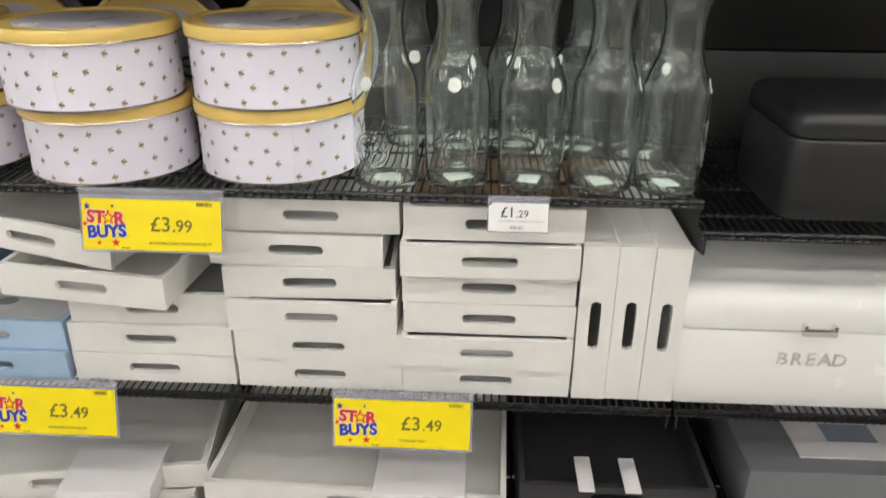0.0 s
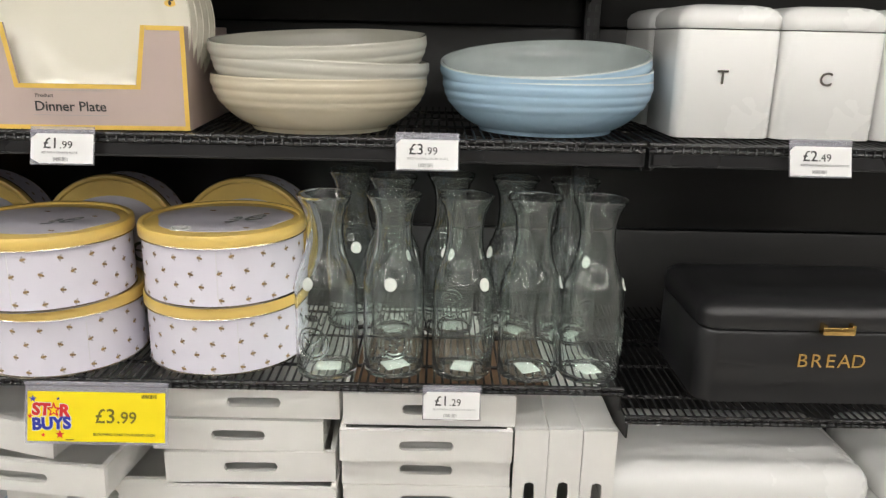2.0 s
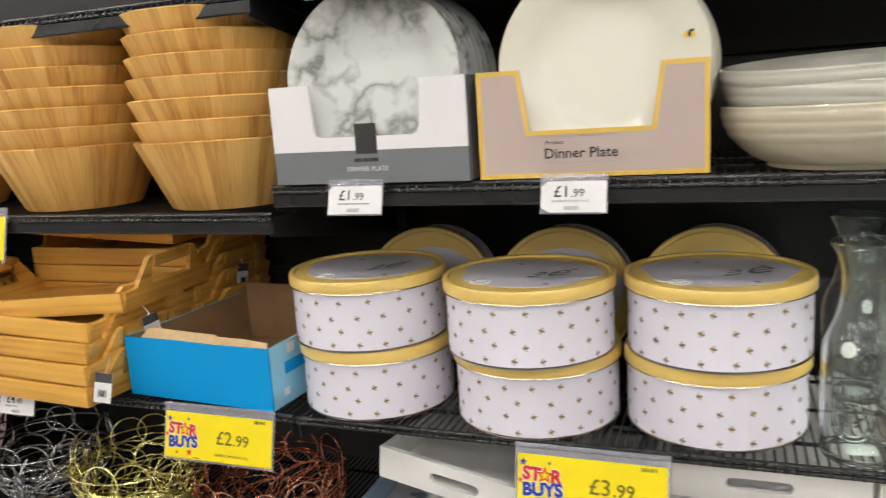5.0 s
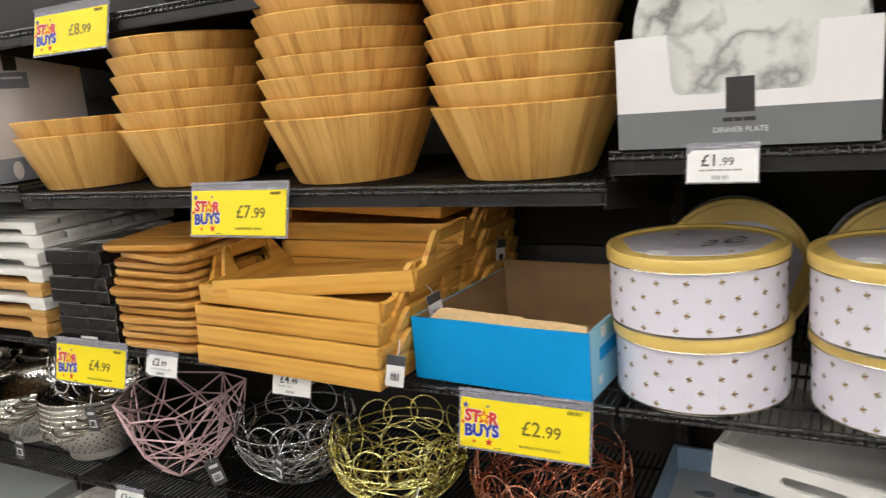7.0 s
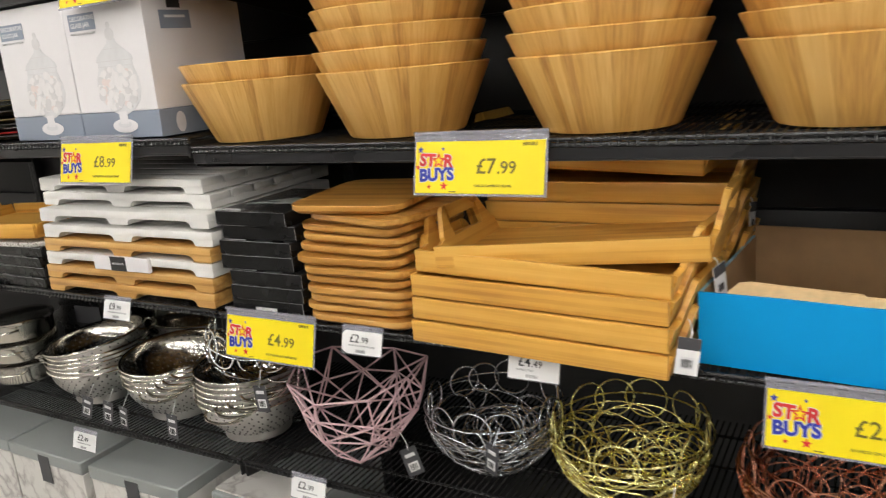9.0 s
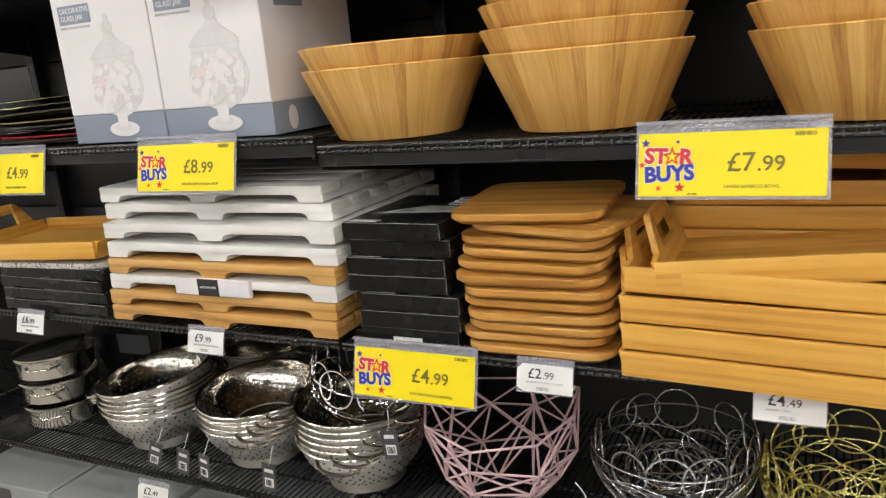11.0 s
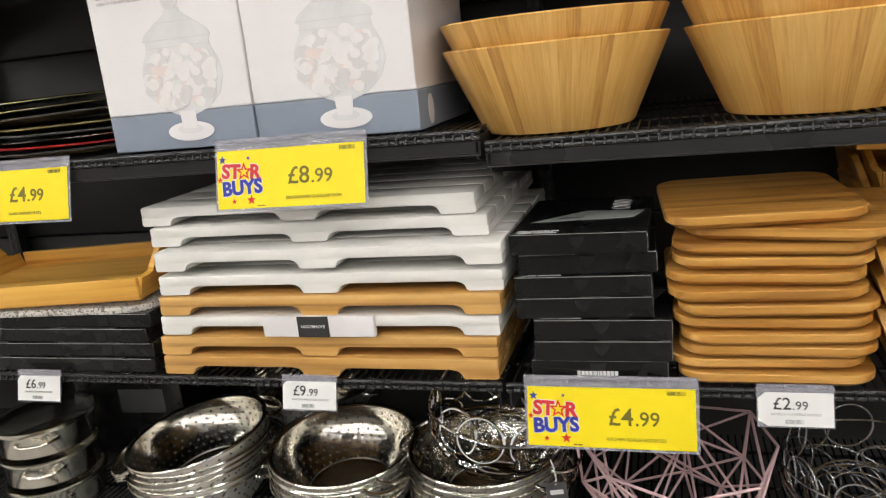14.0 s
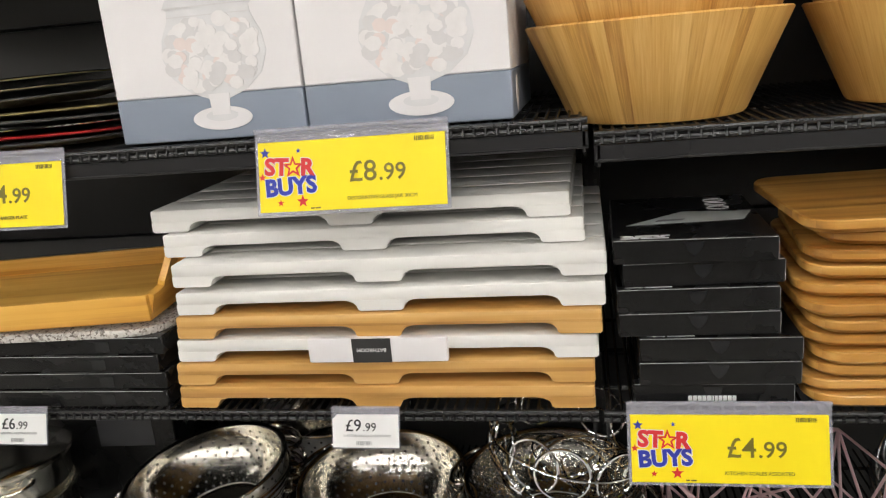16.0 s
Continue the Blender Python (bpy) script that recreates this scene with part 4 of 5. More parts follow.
# ---- glass bottles ----
def bottle():
    e = thing("glass_bottle", "clear glass carafe bottle with an embossed emblem", "glass bottle", "glass bottles")
    out = [(0.0, 0.004), (0.03, 0.003), (0.038, 0.0), (0.044, 0.003), (0.0465, 0.009), (0.0468, 0.05), (0.0468, 0.132), (0.0462, 0.143), (0.0442, 0.153), (0.041, 0.162), (0.0365, 0.172), (0.0325, 0.183), (0.0292, 0.196), (0.0272, 0.21), (0.0265, 0.223), (0.0269, 0.237), (0.029, 0.25), (0.0328, 0.261), (0.0375, 0.27), (0.0402, 0.2745), (0.0408, 0.2765), (0.04, 0.2785)]
    inn = [(0.038, 0.2778), (0.0372, 0.2745), (0.0345, 0.2695), (0.03, 0.261), (0.0265, 0.25), (0.0245, 0.237), (0.0242, 0.223), (0.0249, 0.21), (0.0269, 0.196), (0.0302, 0.183), (0.0342, 0.172), (0.0386, 0.162), (0.0416, 0.153), (0.0434, 0.143), (0.0439, 0.132), (0.0438, 0.05), (0.0435, 0.016), (0.04, 0.0105), (0.03, 0.012), (0.0, 0.015)]
    sh = part("body", lathe(out + inn, 48), M_GLASS, e)
    sh.visible_shadow = False
    def wrap(pts):
        return [(0.0471 * math.sin(x / 0.0468), -0.0471 * math.cos(x / 0.0468), z) for x, z in pts]
    rings = []
    for r in (0.0245, 0.0185):
        rings.append(tube(wrap([(r * math.cos(k * math.pi / 18), 0.062 + r * math.sin(k * math.pi / 18)) for k in range(36)]), 0.0019, 5, True))
    for a, b in (((-0.012, 0.07), (-0.003, 0.062)), ((0.012, 0.07), (0.003, 0.062)), ((-0.01, 0.06), (-0.003, 0.058)), ((0.01, 0.06), (0.003, 0.058)), ((0, 0.07), (0, 0.05))):
        rings.append(tube(wrap([(a[0] + (b[0] - a[0]) * u, a[1] + (b[1] - a[1]) * u) for u in (0, 0.25, 0.5, 0.75, 1)]), 0.0016, 5))
    for k in range(9):
        a = radians(200 + 17 * k)
        rings.append(tube(wrap([(0.0205 * math.cos(a), 0.062 + 0.0205 * math.sin(a)), (0.0225 * math.cos(a), 0.062 + 0.0225 * math.sin(a))]), 0.0008, 4))
    for s in (-1, 1):
        rings.append(tube(wrap([(s * (0.006 + 0.016 * u), 0.098 + 0.007 * math.sin(u * 9)) for u in (k / 14 for k in range(15))]), 0.0013, 4))
    em = part("emblem", join(*rings), M_GLASS, e, "embossed round bee emblem in the glass")
    em.visible_shadow = False
    st = [(0.0095 * math.cos(k * math.pi / 10), 0.152 + 0.0095 * math.sin(k * math.pi / 10)) for k in range(20)]
    ring3 = [(rad * math.sin(x / 0.0468 - 0.15), -rad * math.cos(x / 0.0468 - 0.15), z) for x, z, rad in ((x, z, 0.0476 - max(0.0, z - 0.14) * 0.28) for x, z in st)]
    vs = ring3 + [(x * 1.006, y * 1.006, z) for x, y, z in ring3]
    part("sticker", (vs, [tuple(range(20)), tuple(range(39, 19, -1))] + [(k, (k + 1) % 20, 20 + (k + 1) % 20, 20 + k) for k in range(20)]), M_STICKER, e, "round white paper sticker", None, 0)
    part("base_label", at(box(0.038, 0.03, 0.0006), 0.002, 0.0, 0.0012, 0, 0, 24), M_STICKER, e, "white paper label seen through the base", None, 0)
    return e


bt = bottle()
spots = [(0.799, 0.058, -20), (0.9, 0.052, 5), (1.005, 0.05, 50), (1.106, 0.047, 85), (1.2, 0.046, 80), (0.818, 0.25, 20), (0.89, 0.2, 60), (0.986, 0.225, 0), (1.093, 0.21, -60), (1.188, 0.19, 30)]
bt.matrix_basis = pose(*spots[0][:2], Z_B, 0, 0, spots[0][2])
for x, y, r in spots[1:]:
    copy_thing(bt, pose(x, y + B_IN, Z_B, 0, 0, r))
# brown sheet paints the reddish reflection seen between the bottle bases
solid("bottle_reflection", at(box(0.3, 0.2, 0.003), 0.99, 0.13 + B_IN, Z_B - 0.016), M_BROWNREFLECTION, "brown sheet added for a reddish reflection under the bottles", "card", smooth=0)


# ---- painted wooden trays ----
def wooden_tray(w, d, h, paint, name, label, group, slot=(0.085, 0.017), t=0.009):
    """A tray with a slot handle in each short end; its front end faces -y."""
    e = thing("wooden_tray", label, "tray", group)
    part("base", at(box(w - 2 * t, d - 2 * t, 0.006), 0, 0, 0.002), paint, e, smooth=0)
    for s in (-1, 1):
        part("side", at(box(t, d - 2 * t, h, 0.0012, 1), s * (w / 2 - t / 2), 0, 0), paint, e)
    part("end", slot_panel(-w / 2, w / 2, 0, h, t, *slot), paint, e, "front end with a slot handle", pose(0, -d / 2, 0), 30)
    part("end", slot_panel(-w / 2, w / 2, 0, h, t, *slot), paint, e, "", pose(0, d / 2 - t, 0), 30)
    return e


TW, TD, TH = 0.267, 0.37, 0.0525
wt = wooden_tray(TW, TD, TH, M_WHITE, "tray", "white painted wooden tray with a slot handle, in a stack", "white wooden trays")
wt.matrix_basis = pose(0.412, TD / 2 + 0.004 + C_IN, Z_C + 0.001)
for x, y, k, rz, rx, ry in ((0.412, 0.005, 1, 0, 0, 0), (0.415, 0.012, 2, 1.5, 0, 0), (0.35, -0.03, 3.05, -5, 0, 1.5), (0.28, 0.0, 4.25, -9, 0, 6),
                            (0.685, 0.003, 0, 0, 0, 0), (0.684, 0.0, 1, 0.4, 0, 0), (0.68, -0.003, 2, -0.6, 0, 0), (0.669, 0.012, 3, 2, 0, 0), (0.655, 0.016, 4, 0.5, 0, 0.5), (0.683, 0.018, 5.05, 0, 0, 0),
                            (0.953, 0.002, 0, 0, 0, 0), (0.952, -0.006, 1, 0.3, 0, 0), (0.955, 0.01, 2, 0, 0, 0), (0.954, 0.012, 3, -0.3, 0, 0), (0.951, -0.008, 4, 0.6, 0, 0), (0.957, 0.008, 5, 0, 0, 0)):
    copy_thing(wt, pose(x, TD / 2 + y + C_IN, Z_C + 0.001 + 0.0535 * k, rx, ry, rz))
for k in range(3):
    copy_thing(wt, pose(1.143 + 0.0535 * k, TD / 2 + 0.0 + C_IN, Z_C + 0.001 + TW / 2, 0, -90, 0) @ pose(0, 0.002 * (k % 2), 0))
bt2 = wooden_tray(TW, TD, TH, M_BLUEPAINT, "tray", "pale blue painted wooden tray beside white ones", "blue wooden trays")
bt2.matrix_basis = pose(0.137, TD / 2 - 0.004 + C_IN, Z_C + 0.001)
copy_thing(bt2, pose(0.134, TD / 2 + 0.004 + C_IN, Z_C + 0.0545, 0, 0, 1))
e = thing("paper_insert", "floral printed paper lying in a blue tray", "paper", m=pose(0.134, 0.19 + C_IN, Z_C + 0.0635, 0, 0, 1))
part("sheet", box(0.243, 0.34, 0.0008), M_PALEPRINT, e, smooth=0)
rf = random.Random(8)
for k in range(14):
    part("flower", at(disc(rf.uniform(0.008, 0.02), 9, 0.0004, 0.8), rf.uniform(-0.1, 0.1), rf.uniform(-0.15, 0.15), 0.0009), rf.choice((M_MALLOWPINK, M_GREYBOX, M_BLUEGREY)), e, smooth=0)

big = wooden_tray(0.53, 0.36, 0.05, M_WHITE, "tray", "large white painted wooden tray on the low shelf", "large white trays", (0.1, 0.022), 0.011)
big.matrix_basis = pose(0.735, 0.17 + C_IN, 0.365, 0, 0, -2)
for x, y, z, rz in ((0.735, 0.208, 0.416, -1.5), (0.16, 0.226, 0.365, 3), (0.17, 0.221, 0.416, 8)):
    copy_thing(big, pose(x, y, z, 0, 0, rz))
for x, y, z, rz in ((0.845, 0.08, 0.429, 0), (0.3, 0.056, 0.429, 6)):
    e = thing("paper_sleeve", "white paper sleeve wrapped round a wooden tray", "paper sleeve", "paper sleeves", m=pose(x, y, z, 0, 0, rz))
    part("band", at(box(0.16, 0.13, 0.044, 0.003), 0, 0, -0.0), M_BOXWHITE, e)
gt = wooden_tray(0.34, 0.34, 0.05, M_GREYPAINT, "tray", "charcoal painted wooden tray on the low shelf", "charcoal trays", (0.09, 0.02), 0.01)
gt.matrix_basis = pose(1.19, 0.19 + C_IN, 0.365)
copy_thing(gt, pose(1.19, 0.195 + C_IN, 0.4165))
for x in (1.135, 1.215):
    e = thing("paper_sleeve", "white paper band lying on charcoal trays", "paper sleeve", "paper sleeves", m=pose(x, 0.055 + C_IN, 0.4675))
    part("band", box(0.028, 0.09, 0.004, 0.001), M_BOXWHITE, e)
e = thing("storage_box", "pale carton with a blue printed label on the low shelf", "box", m=pose(1.6, 0.2 + C_IN, 0.365))
part("body", box(0.36, 0.3, 0.13, 0.003), M_BOXGREY, e)
part("lid_flap", at(box(0.2, 0.2, 0.003), 0.02, -0.01, 0.131), M_BOXWHITE, e, "white printed panel")
part("label", at(box(0.09, 0.05, 0.002), 0.03, -0.04, 0.1345), M_BLUEGREY, e, "blue printed label")


# ---- blue carton ----
def open_carton(m):
    e = thing("carton", "open bright blue corrugated carton with a brown lining", "box", m=m)
    w, d, h, t = 0.304, 0.33, 0.104, 0.004
    part("front", prism([(-w / 2, 0), (w / 2, 0), (w / 2, h), (0.04, h - 0.001), (-0.04, h + 0.0005), (-w / 2, h)], t), M_BLUECARD, e, "bright blue front panel", smooth=0)
    part("inner_lining", prism([(-w / 2 + t, 0.005), (w / 2 - t, 0.005), (w / 2 - t, h + 0.009), (0.1, h + 0.012), (0.05, h + 0.012), (0.046, h + 0.015), (0.0, h + 0.016), (-0.06, h + 0.018), (-0.085, h + 0.019), (-0.1, h + 0.016), (-0.115, h + 0.002)], 0.003), M_LIGHTKRAFT, e, "pale brown card lining above the front, lightened as lit", pose(0, t + 0.0005, 0), 0)
    for s in (-1, 1):
        part("side", at(box(t, d - t, h), s * (w / 2 - t / 2), d / 2 + t / 2, 0), M_PALEBLUE, e, "pale blue printed side", smooth=0)
        part("side_lining", at(box(0.002, d - 3 * t, h - 0.004), s * (w / 2 - t - 0.0012), d / 2 + t / 2, 0.003), M_KRAFT, e, smooth=0)
    part("back", at(box(w - 2 * t, t, h + 0.018), 0, d - t / 2, 0), M_KRAFT, e, smooth=0)
    part("base", at(box(w - 2 * t, d - 2 * t, t), 0, d / 2, 0), M_KRAFT, e, smooth=0)
    part("stripe", at(box(0.0006, 0.12, 0.02), w / 2 + 0.0004, 0.1, 0.05), M_BLUECARD, e, "blue printed stripe", None, 0)
    for y, z, s in ((0.06, 0.083, 0.02), (0.04, 0.015, 0.015)):
        part("print", at(box(0.0006, s, s * 0.8), w / 2 + 0.0004, y, z), M_BOXWHITE, e, "", None, 0)
    return e


open_carton(pose(-0.188, 0.026, Z_B + 0.003, 0, 0, -4))


# ---- bamboo handled trays ----
def handled_tray(label):
    """Long low sides and ends that rise to a cut-out handle."""
    e = thing("bamboo_tray", label, "tray", "bamboo trays")
    w, d, h, t = 0.42, 0.258, 0.0345, 0.009
    part("base", at(box(w - 2 * t, d - 2 * t, 0.006), 0, 0, 0.003), M_BAMBOOX, e, smooth=0)
    for s in (-1, 1):
        part("side", at(box(w - 2 * t if s > 0 else w - 0.002, t, h, 0.0015), 0, s * (d / 2 - t / 2), 0), M_BAMBOOX, e)
    up = 0.088
    outline = []
    for k in range(41):
        y = -d / 2 + t + (d - 2 * t) * k / 40
        u = abs(y) / (d / 2)
        s = max(0.0, min(1.0, (0.78 - u) / 0.34))
        outline.append((y, h + (up - h) * s * s * (3 - 2 * s)))
    for s in (-1, 1):
        lower = [(-d / 2 + t + (d - 2 * t) * k / 40, 0.0) for k in range(41)]
        vs, fs = [], []
        # lower strip up to the slot, two shoulders, bridge over the slot
        def strip(lo, hi):
            n = len(lo)
            b = len(vs)
            for x in (-t / 2, t / 2):
                vs.extend([(x, y, z) for y, z in lo] + [(x, y, z) for y, z in hi])
            for k in range(n - 1):
                fs.append((b + k, b + k + 1, b + n + k + 1, b + n + k))
                fs.append((b + 2 * n + k + 1, b + 2 * n + k, b + 3 * n + k, b + 3 * n + k + 1))
                fs.append((b + n + k, b + n + k + 1, b + 3 * n + k + 1, b + 3 * n + k))
                fs.append((b + k + 1, b + k, b + 2 * n + k, b + 2 * n + k + 1))
            for k in (0, n - 1):
                fs.append((b + k, b + n + k, b + 3 * n + k, b + 2 * n + k))
        top_low = [(y, min(z, 0.037)) for y, z in outline]
        strip(lower, top_low)
        for lo_y, hi_y in ((-0.2, -0.05), (0.05, 0.2)):
            pts = [(y, z) for y, z in outline if lo_y <= y <= hi_y and z > 0.037]
            if len(pts) > 1:
                strip([(y, 0.037) for y, z in pts], pts)
        pts = [(y, z) for y, z in outline if abs(y) <= 0.0525]
        strip([(y, 0.066) for y, z in pts], pts)
        part("end", (vs, fs), M_BAMBOOY, e, "raised end with a cut-out handle", pose(s * (w / 2 - t / 2 - 0.004), 0, 0, 0, s * 16, 0), 30)
    return e


ht = handled_tray("bamboo tray with cut-out handles in a stack")
ht.matrix_basis = pose(-0.563, 0.103, Z_B + 0.004, 0, 0, -4)
for x, y, z, rx, ry, rz in ((-0.562, 0.108, 0.0365, 0, 0, -4.4), (-0.564, 0.114, 0.073, 0, 0.2, -4), (-0.56, 0.126, 0.1085, 0.3, 0.6, -4.8), (-0.531, 0.143, 0.135, 0, -4.3, 1.8)):
    copy_thing(ht, pose(x, y, Z_B + 0.004 + z, rx, ry, rz))
for k in range(6):
    copy_thing(ht, pose(-0.548 + 0.004 * (k % 2), 0.366, Z_B + 0.004 + 0.0365 * k, 0, 0, -1 + 0.6 * (k % 3)))
copy_thing(ht, pose(-0.572, 0.358, Z_B + 0.243, 0, 2.5, -2.5))
e = copy_thing(ht, pose(-2.02, 0.135, Z_B + 0.119, 1, -1.5, 4))
tagged(e, "bamboo tray with cut-out handles lying on black boxes")


def swing_tag(m, w=0.03, h=0.05, label="charcoal swing tag with a white barcode", group="swing tags", card=None, patch=None):
    e = thing("swing_tag", label, "swing tag", group, m=m)
    part("card", prism([(-w / 2, 0), (w / 2, 0), (w / 2, h), (-w / 2, h)], 0.0012), card or M_TAG, e, smooth=0)
    part("barcode_patch", at(box(w * 0.62, 0.0004, h * 0.32), 0, -0.0004, h * 0.16), patch or M_CARD, e, "pale patch", None, 0)
    part("barcode", at(barcode(w * 0.45, h * 0.22), -w * 0.23, -0.0008, h * 0.2), M_INK, e, "", None, 0)
    part("print", at(box(w * 0.62, 0.0004, h * 0.12), 0, -0.0004, h * 0.68), M_PALEPRINT, e, "", None, 0)
    part("cord", tube([(0, 0, h * 0.93), (0.002, 0.004, h * 1.1), (0.0, 0.012, h * 1.3), (-0.003, 0.02, h * 1.42)], 0.0009, 5), M_CARD, e, "thin white cord")
    return e


tg = swing_tag(pose(-1.46, -0.012 + C_IN, Z_CC + 0.004, 0, 6, 5), 0.03, 0.058, "charcoal swing tag hanging from steel colanders")
wg = swing_tag(pose(-0.343, -0.03, Z_B + 0.012, -10, 8, 14), 0.03, 0.05, "white swing tag hanging from bamboo trays", "white swing tags", M_CARD, M_PALEPRINT)
part("heading", at(box(0.03, 0.0005, 0.016), 0, -0.0004, 0.034), M_TAG, wg, "charcoal printed heading", None, 0)
copy_thing(wg, pose(-0.318, 0.09, Z_B + 0.085, 0, -10, 70))
copy_thing(wg, pose(-0.318, 0.36, Z_B + 0.115, 0, 8, 80))


# ---- bamboo boards ----
def bevel_board(w, h, t, r):
    """A board whose underside is cut back all round, with a crisp upper edge."""
    levels = ((0.011, 0), (0.0085, 0.0008), (0.0012, 0.0062), (0, 0.0072), (0, t - 0.0014), (0.0014, t))
    vs, fs, n = [], [], 0
    for inset, z in levels:
        ring = round_rect(w - 2 * inset, h - 2 * inset, max(r - inset, 0.004))
        n = len(ring)
        vs += [(x, y, z) for x, y in ring]
    for i in range(len(levels) - 1):
        fs += [(i * n + k, i * n + (k + 1) % n, (i + 1) * n + (k + 1) % n, (i + 1) * n + k) for k in range(n)]
    fs += [tuple(range(n))[::-1], tuple(range((len(levels) - 1) * n, len(levels) * n))]
    return vs, fs


def chopping_board(label):
    e = thing("chopping_board", label, "chopping board", "bamboo boards")
    part("slab", bevel_board(0.226, 0.235, 0.0165, 0.036), M_BOARD, e, smooth=28)
    return e


cb = chopping_board("round-cornered bamboo chopping board in a shrink-wrapped stack")
rb = random.Random(11)
zz = Z_B + 0.004
for k, (dx, rz, tilt) in enumerate(((0.004, -1, 0), (-0.008, 1, 0), (0.006, -1, 0), (0.004, 2, 0), (0.0, -1, 0), (0.003, 1, 0), (-0.01, 2, 0), (-0.004, -4, 0.3), (0.002, -2, 0.3), (0.006, -5, 0.4), (0.032, -13, 0.6), (-0.014, 4, 1.2))):
    m = pose(-0.915 + dx, 0.128 + rb.uniform(-0.005, 0.008), zz, tilt, rb.uniform(-0.3, 0.3), rz)
    if k:
        copy_thing(cb, m)
    else:
        cb.matrix_basis = m
    zz += 0.0176 if k < 4 else 0.0187
zz += 0.004


# ---- boxed kitchen scales ----
def scale_box(label):
    e = thing("scale_box", label, "box", "kitchen scale boxes")
    w, d, h = 0.174, 0.225, 0.0275
    part("carton", box(w, d, h, 0.0012, 1), M_BOXBLACK, e)
    part("flap", prism([(-w / 2 + 0.001, 0), (w / 2 - 0.001, 0), (w / 2 - 0.001, h - 0.002), (-w / 2 + 0.001, h - 0.002)], 0.0008), M_BOXBLACK, e, "", pose(0, -d / 2 - 0.0012, 0.001), 0)
    part("tape", prism([(0.0, 0.008), (0.007, 0.0145), (0.011, h - 0.003), (-0.011, h - 0.003), (-0.007, 0.0145)], 0.0004), M_TAPE, e, "clear tape seal folded over the flap", pose(0, -d / 2 - 0.0017, 0), 0)
    part("edge_crease", tube([(-w / 2 + 0.001, -d / 2, h - 0.0005), (w / 2 - 0.001, -d / 2, h - 0.0005)], 0.0005, 4), M_GREYINK, e, "pale worn crease")
    part("edge_crease", tube([(w / 2, -d / 2, 0.002), (w / 2, -d / 2, h - 0.002)], 0.0004, 4), M_GREYINK, e)
    pic = part("picture", slab([(-0.07, -0.045), (0.065, -0.03), (0.08, 0.012), (0.0, 0.02)], 0.0004, h + 0.0001), M_GREYBOX, e, "printed picture of a grey scale", None, 0)
    part("picture_display", slab([(-0.035, -0.03), (-0.005, -0.027), (0.0, -0.02), (-0.03, -0.022)], 0.0004, h + 0.0006), M_TAG, pic, "", None, 0)
    for k in range(3):
        part("icon", tube([(0.045 + 0.013 * math.cos(a), 0.035 + 0.022 * k + 0.008 * math.sin(a), h + 0.0006) for a in (k2 * math.pi / 10 for k2 in range(20))], 0.0006, 4, True), M_PALEPRINT, e, "", None, 0)
    part("print", join(*[at(box(wd, 0.0022, 0.0004), x0 + wd / 2, -0.106 + 0.0055 * k, h + 0.0003) for k, row in enumerate((((-0.078, 0.02), (-0.056, 0.03)), ((-0.078, 0.034), (-0.042, 0.012)), ((-0.078, 0.014), (-0.062, 0.026), (-0.034, 0.01)))) for x0, wd in row]), M_PALEPRINT, e, "", None, 0)
    return e


sb = scale_box("black boxed kitchen scale in a stack")
sb.matrix_basis = pose(-1.125, 0.122 + B_IN, Z_B + 0.003)
for x, y, k, rz in ((-1.12, 0.118, 1, 0.5), (-1.118, 0.12, 2, 0), (-1.142, 0.126, 3, 1), (-1.142, 0.127, 4, 0.5), (-1.138, 0.135, 5, 2), (-1.142, 0.128, 6, -1)):
    copy_thing(sb, pose(x, y + B_IN, Z_B + 0.003 + 0.0282 * k, 0, 0, rz))
tagged(sb, "black boxed kitchen scale at the foot of a stack")
part("maker_mark", join(*[at(bars([0.0042, 0.0042, 0.0042, 0.0042, 0.0048, 0.002, 0.003, 0.004, 0.004, 0.0042, 0.004], 0.006, 0, 0.0009), -0.027, -0.1147, 0.008)]), M_WHITEINK, sb, "pale maker's mark drawn as bars", None, 0)


# ---- duckboards ----
def duckboard(paint, label):
    e = thing("duckboard", label, "duckboard", "duckboards")
    w, d = 0.524, 0.38
    n = 6
    for k in range(n):
        sd = (d - 0.005 * (n - 1)) / n
        part("slat", at(box(w, sd, 0.0165, 0.0035), 0, -d / 2 + sd / 2 + k * (sd + 0.005), 0.0125), paint, e)
    for cx, half in ((-w / 2 + 0.03, (0.03, 0.02)), (0.0, (0.028, 0.028)), (w / 2 - 0.03, (0.02, 0.03))):
        l, r = half
        left = [(cx - l, 0.0)]
        pts = [(cx - l, 0.002), (cx - l + 0.003, 0.0), (cx + r - 0.003, 0.0), (cx + r, 0.002)]
        right = [(cx + r + 0.0012, 0.006), (cx + r + 0.0045, 0.0098), (cx + r + 0.01, 0.0122), (cx + r + 0.017, 0.0135)] if cx < 0.2 else [(cx + r, 0.0135)]
        leftc = [(cx - l - 0.017, 0.0135), (cx - l - 0.01, 0.0122), (cx - l - 0.0045, 0.0098), (cx - l - 0.0012, 0.006)] if cx > -0.2 else [(cx - l, 0.0135)]
        part("foot_bar", prism(pts + right + leftc, d - 0.004), paint, e, "", pose(0, -d / 2 + 0.001, 0), 50)
    return e


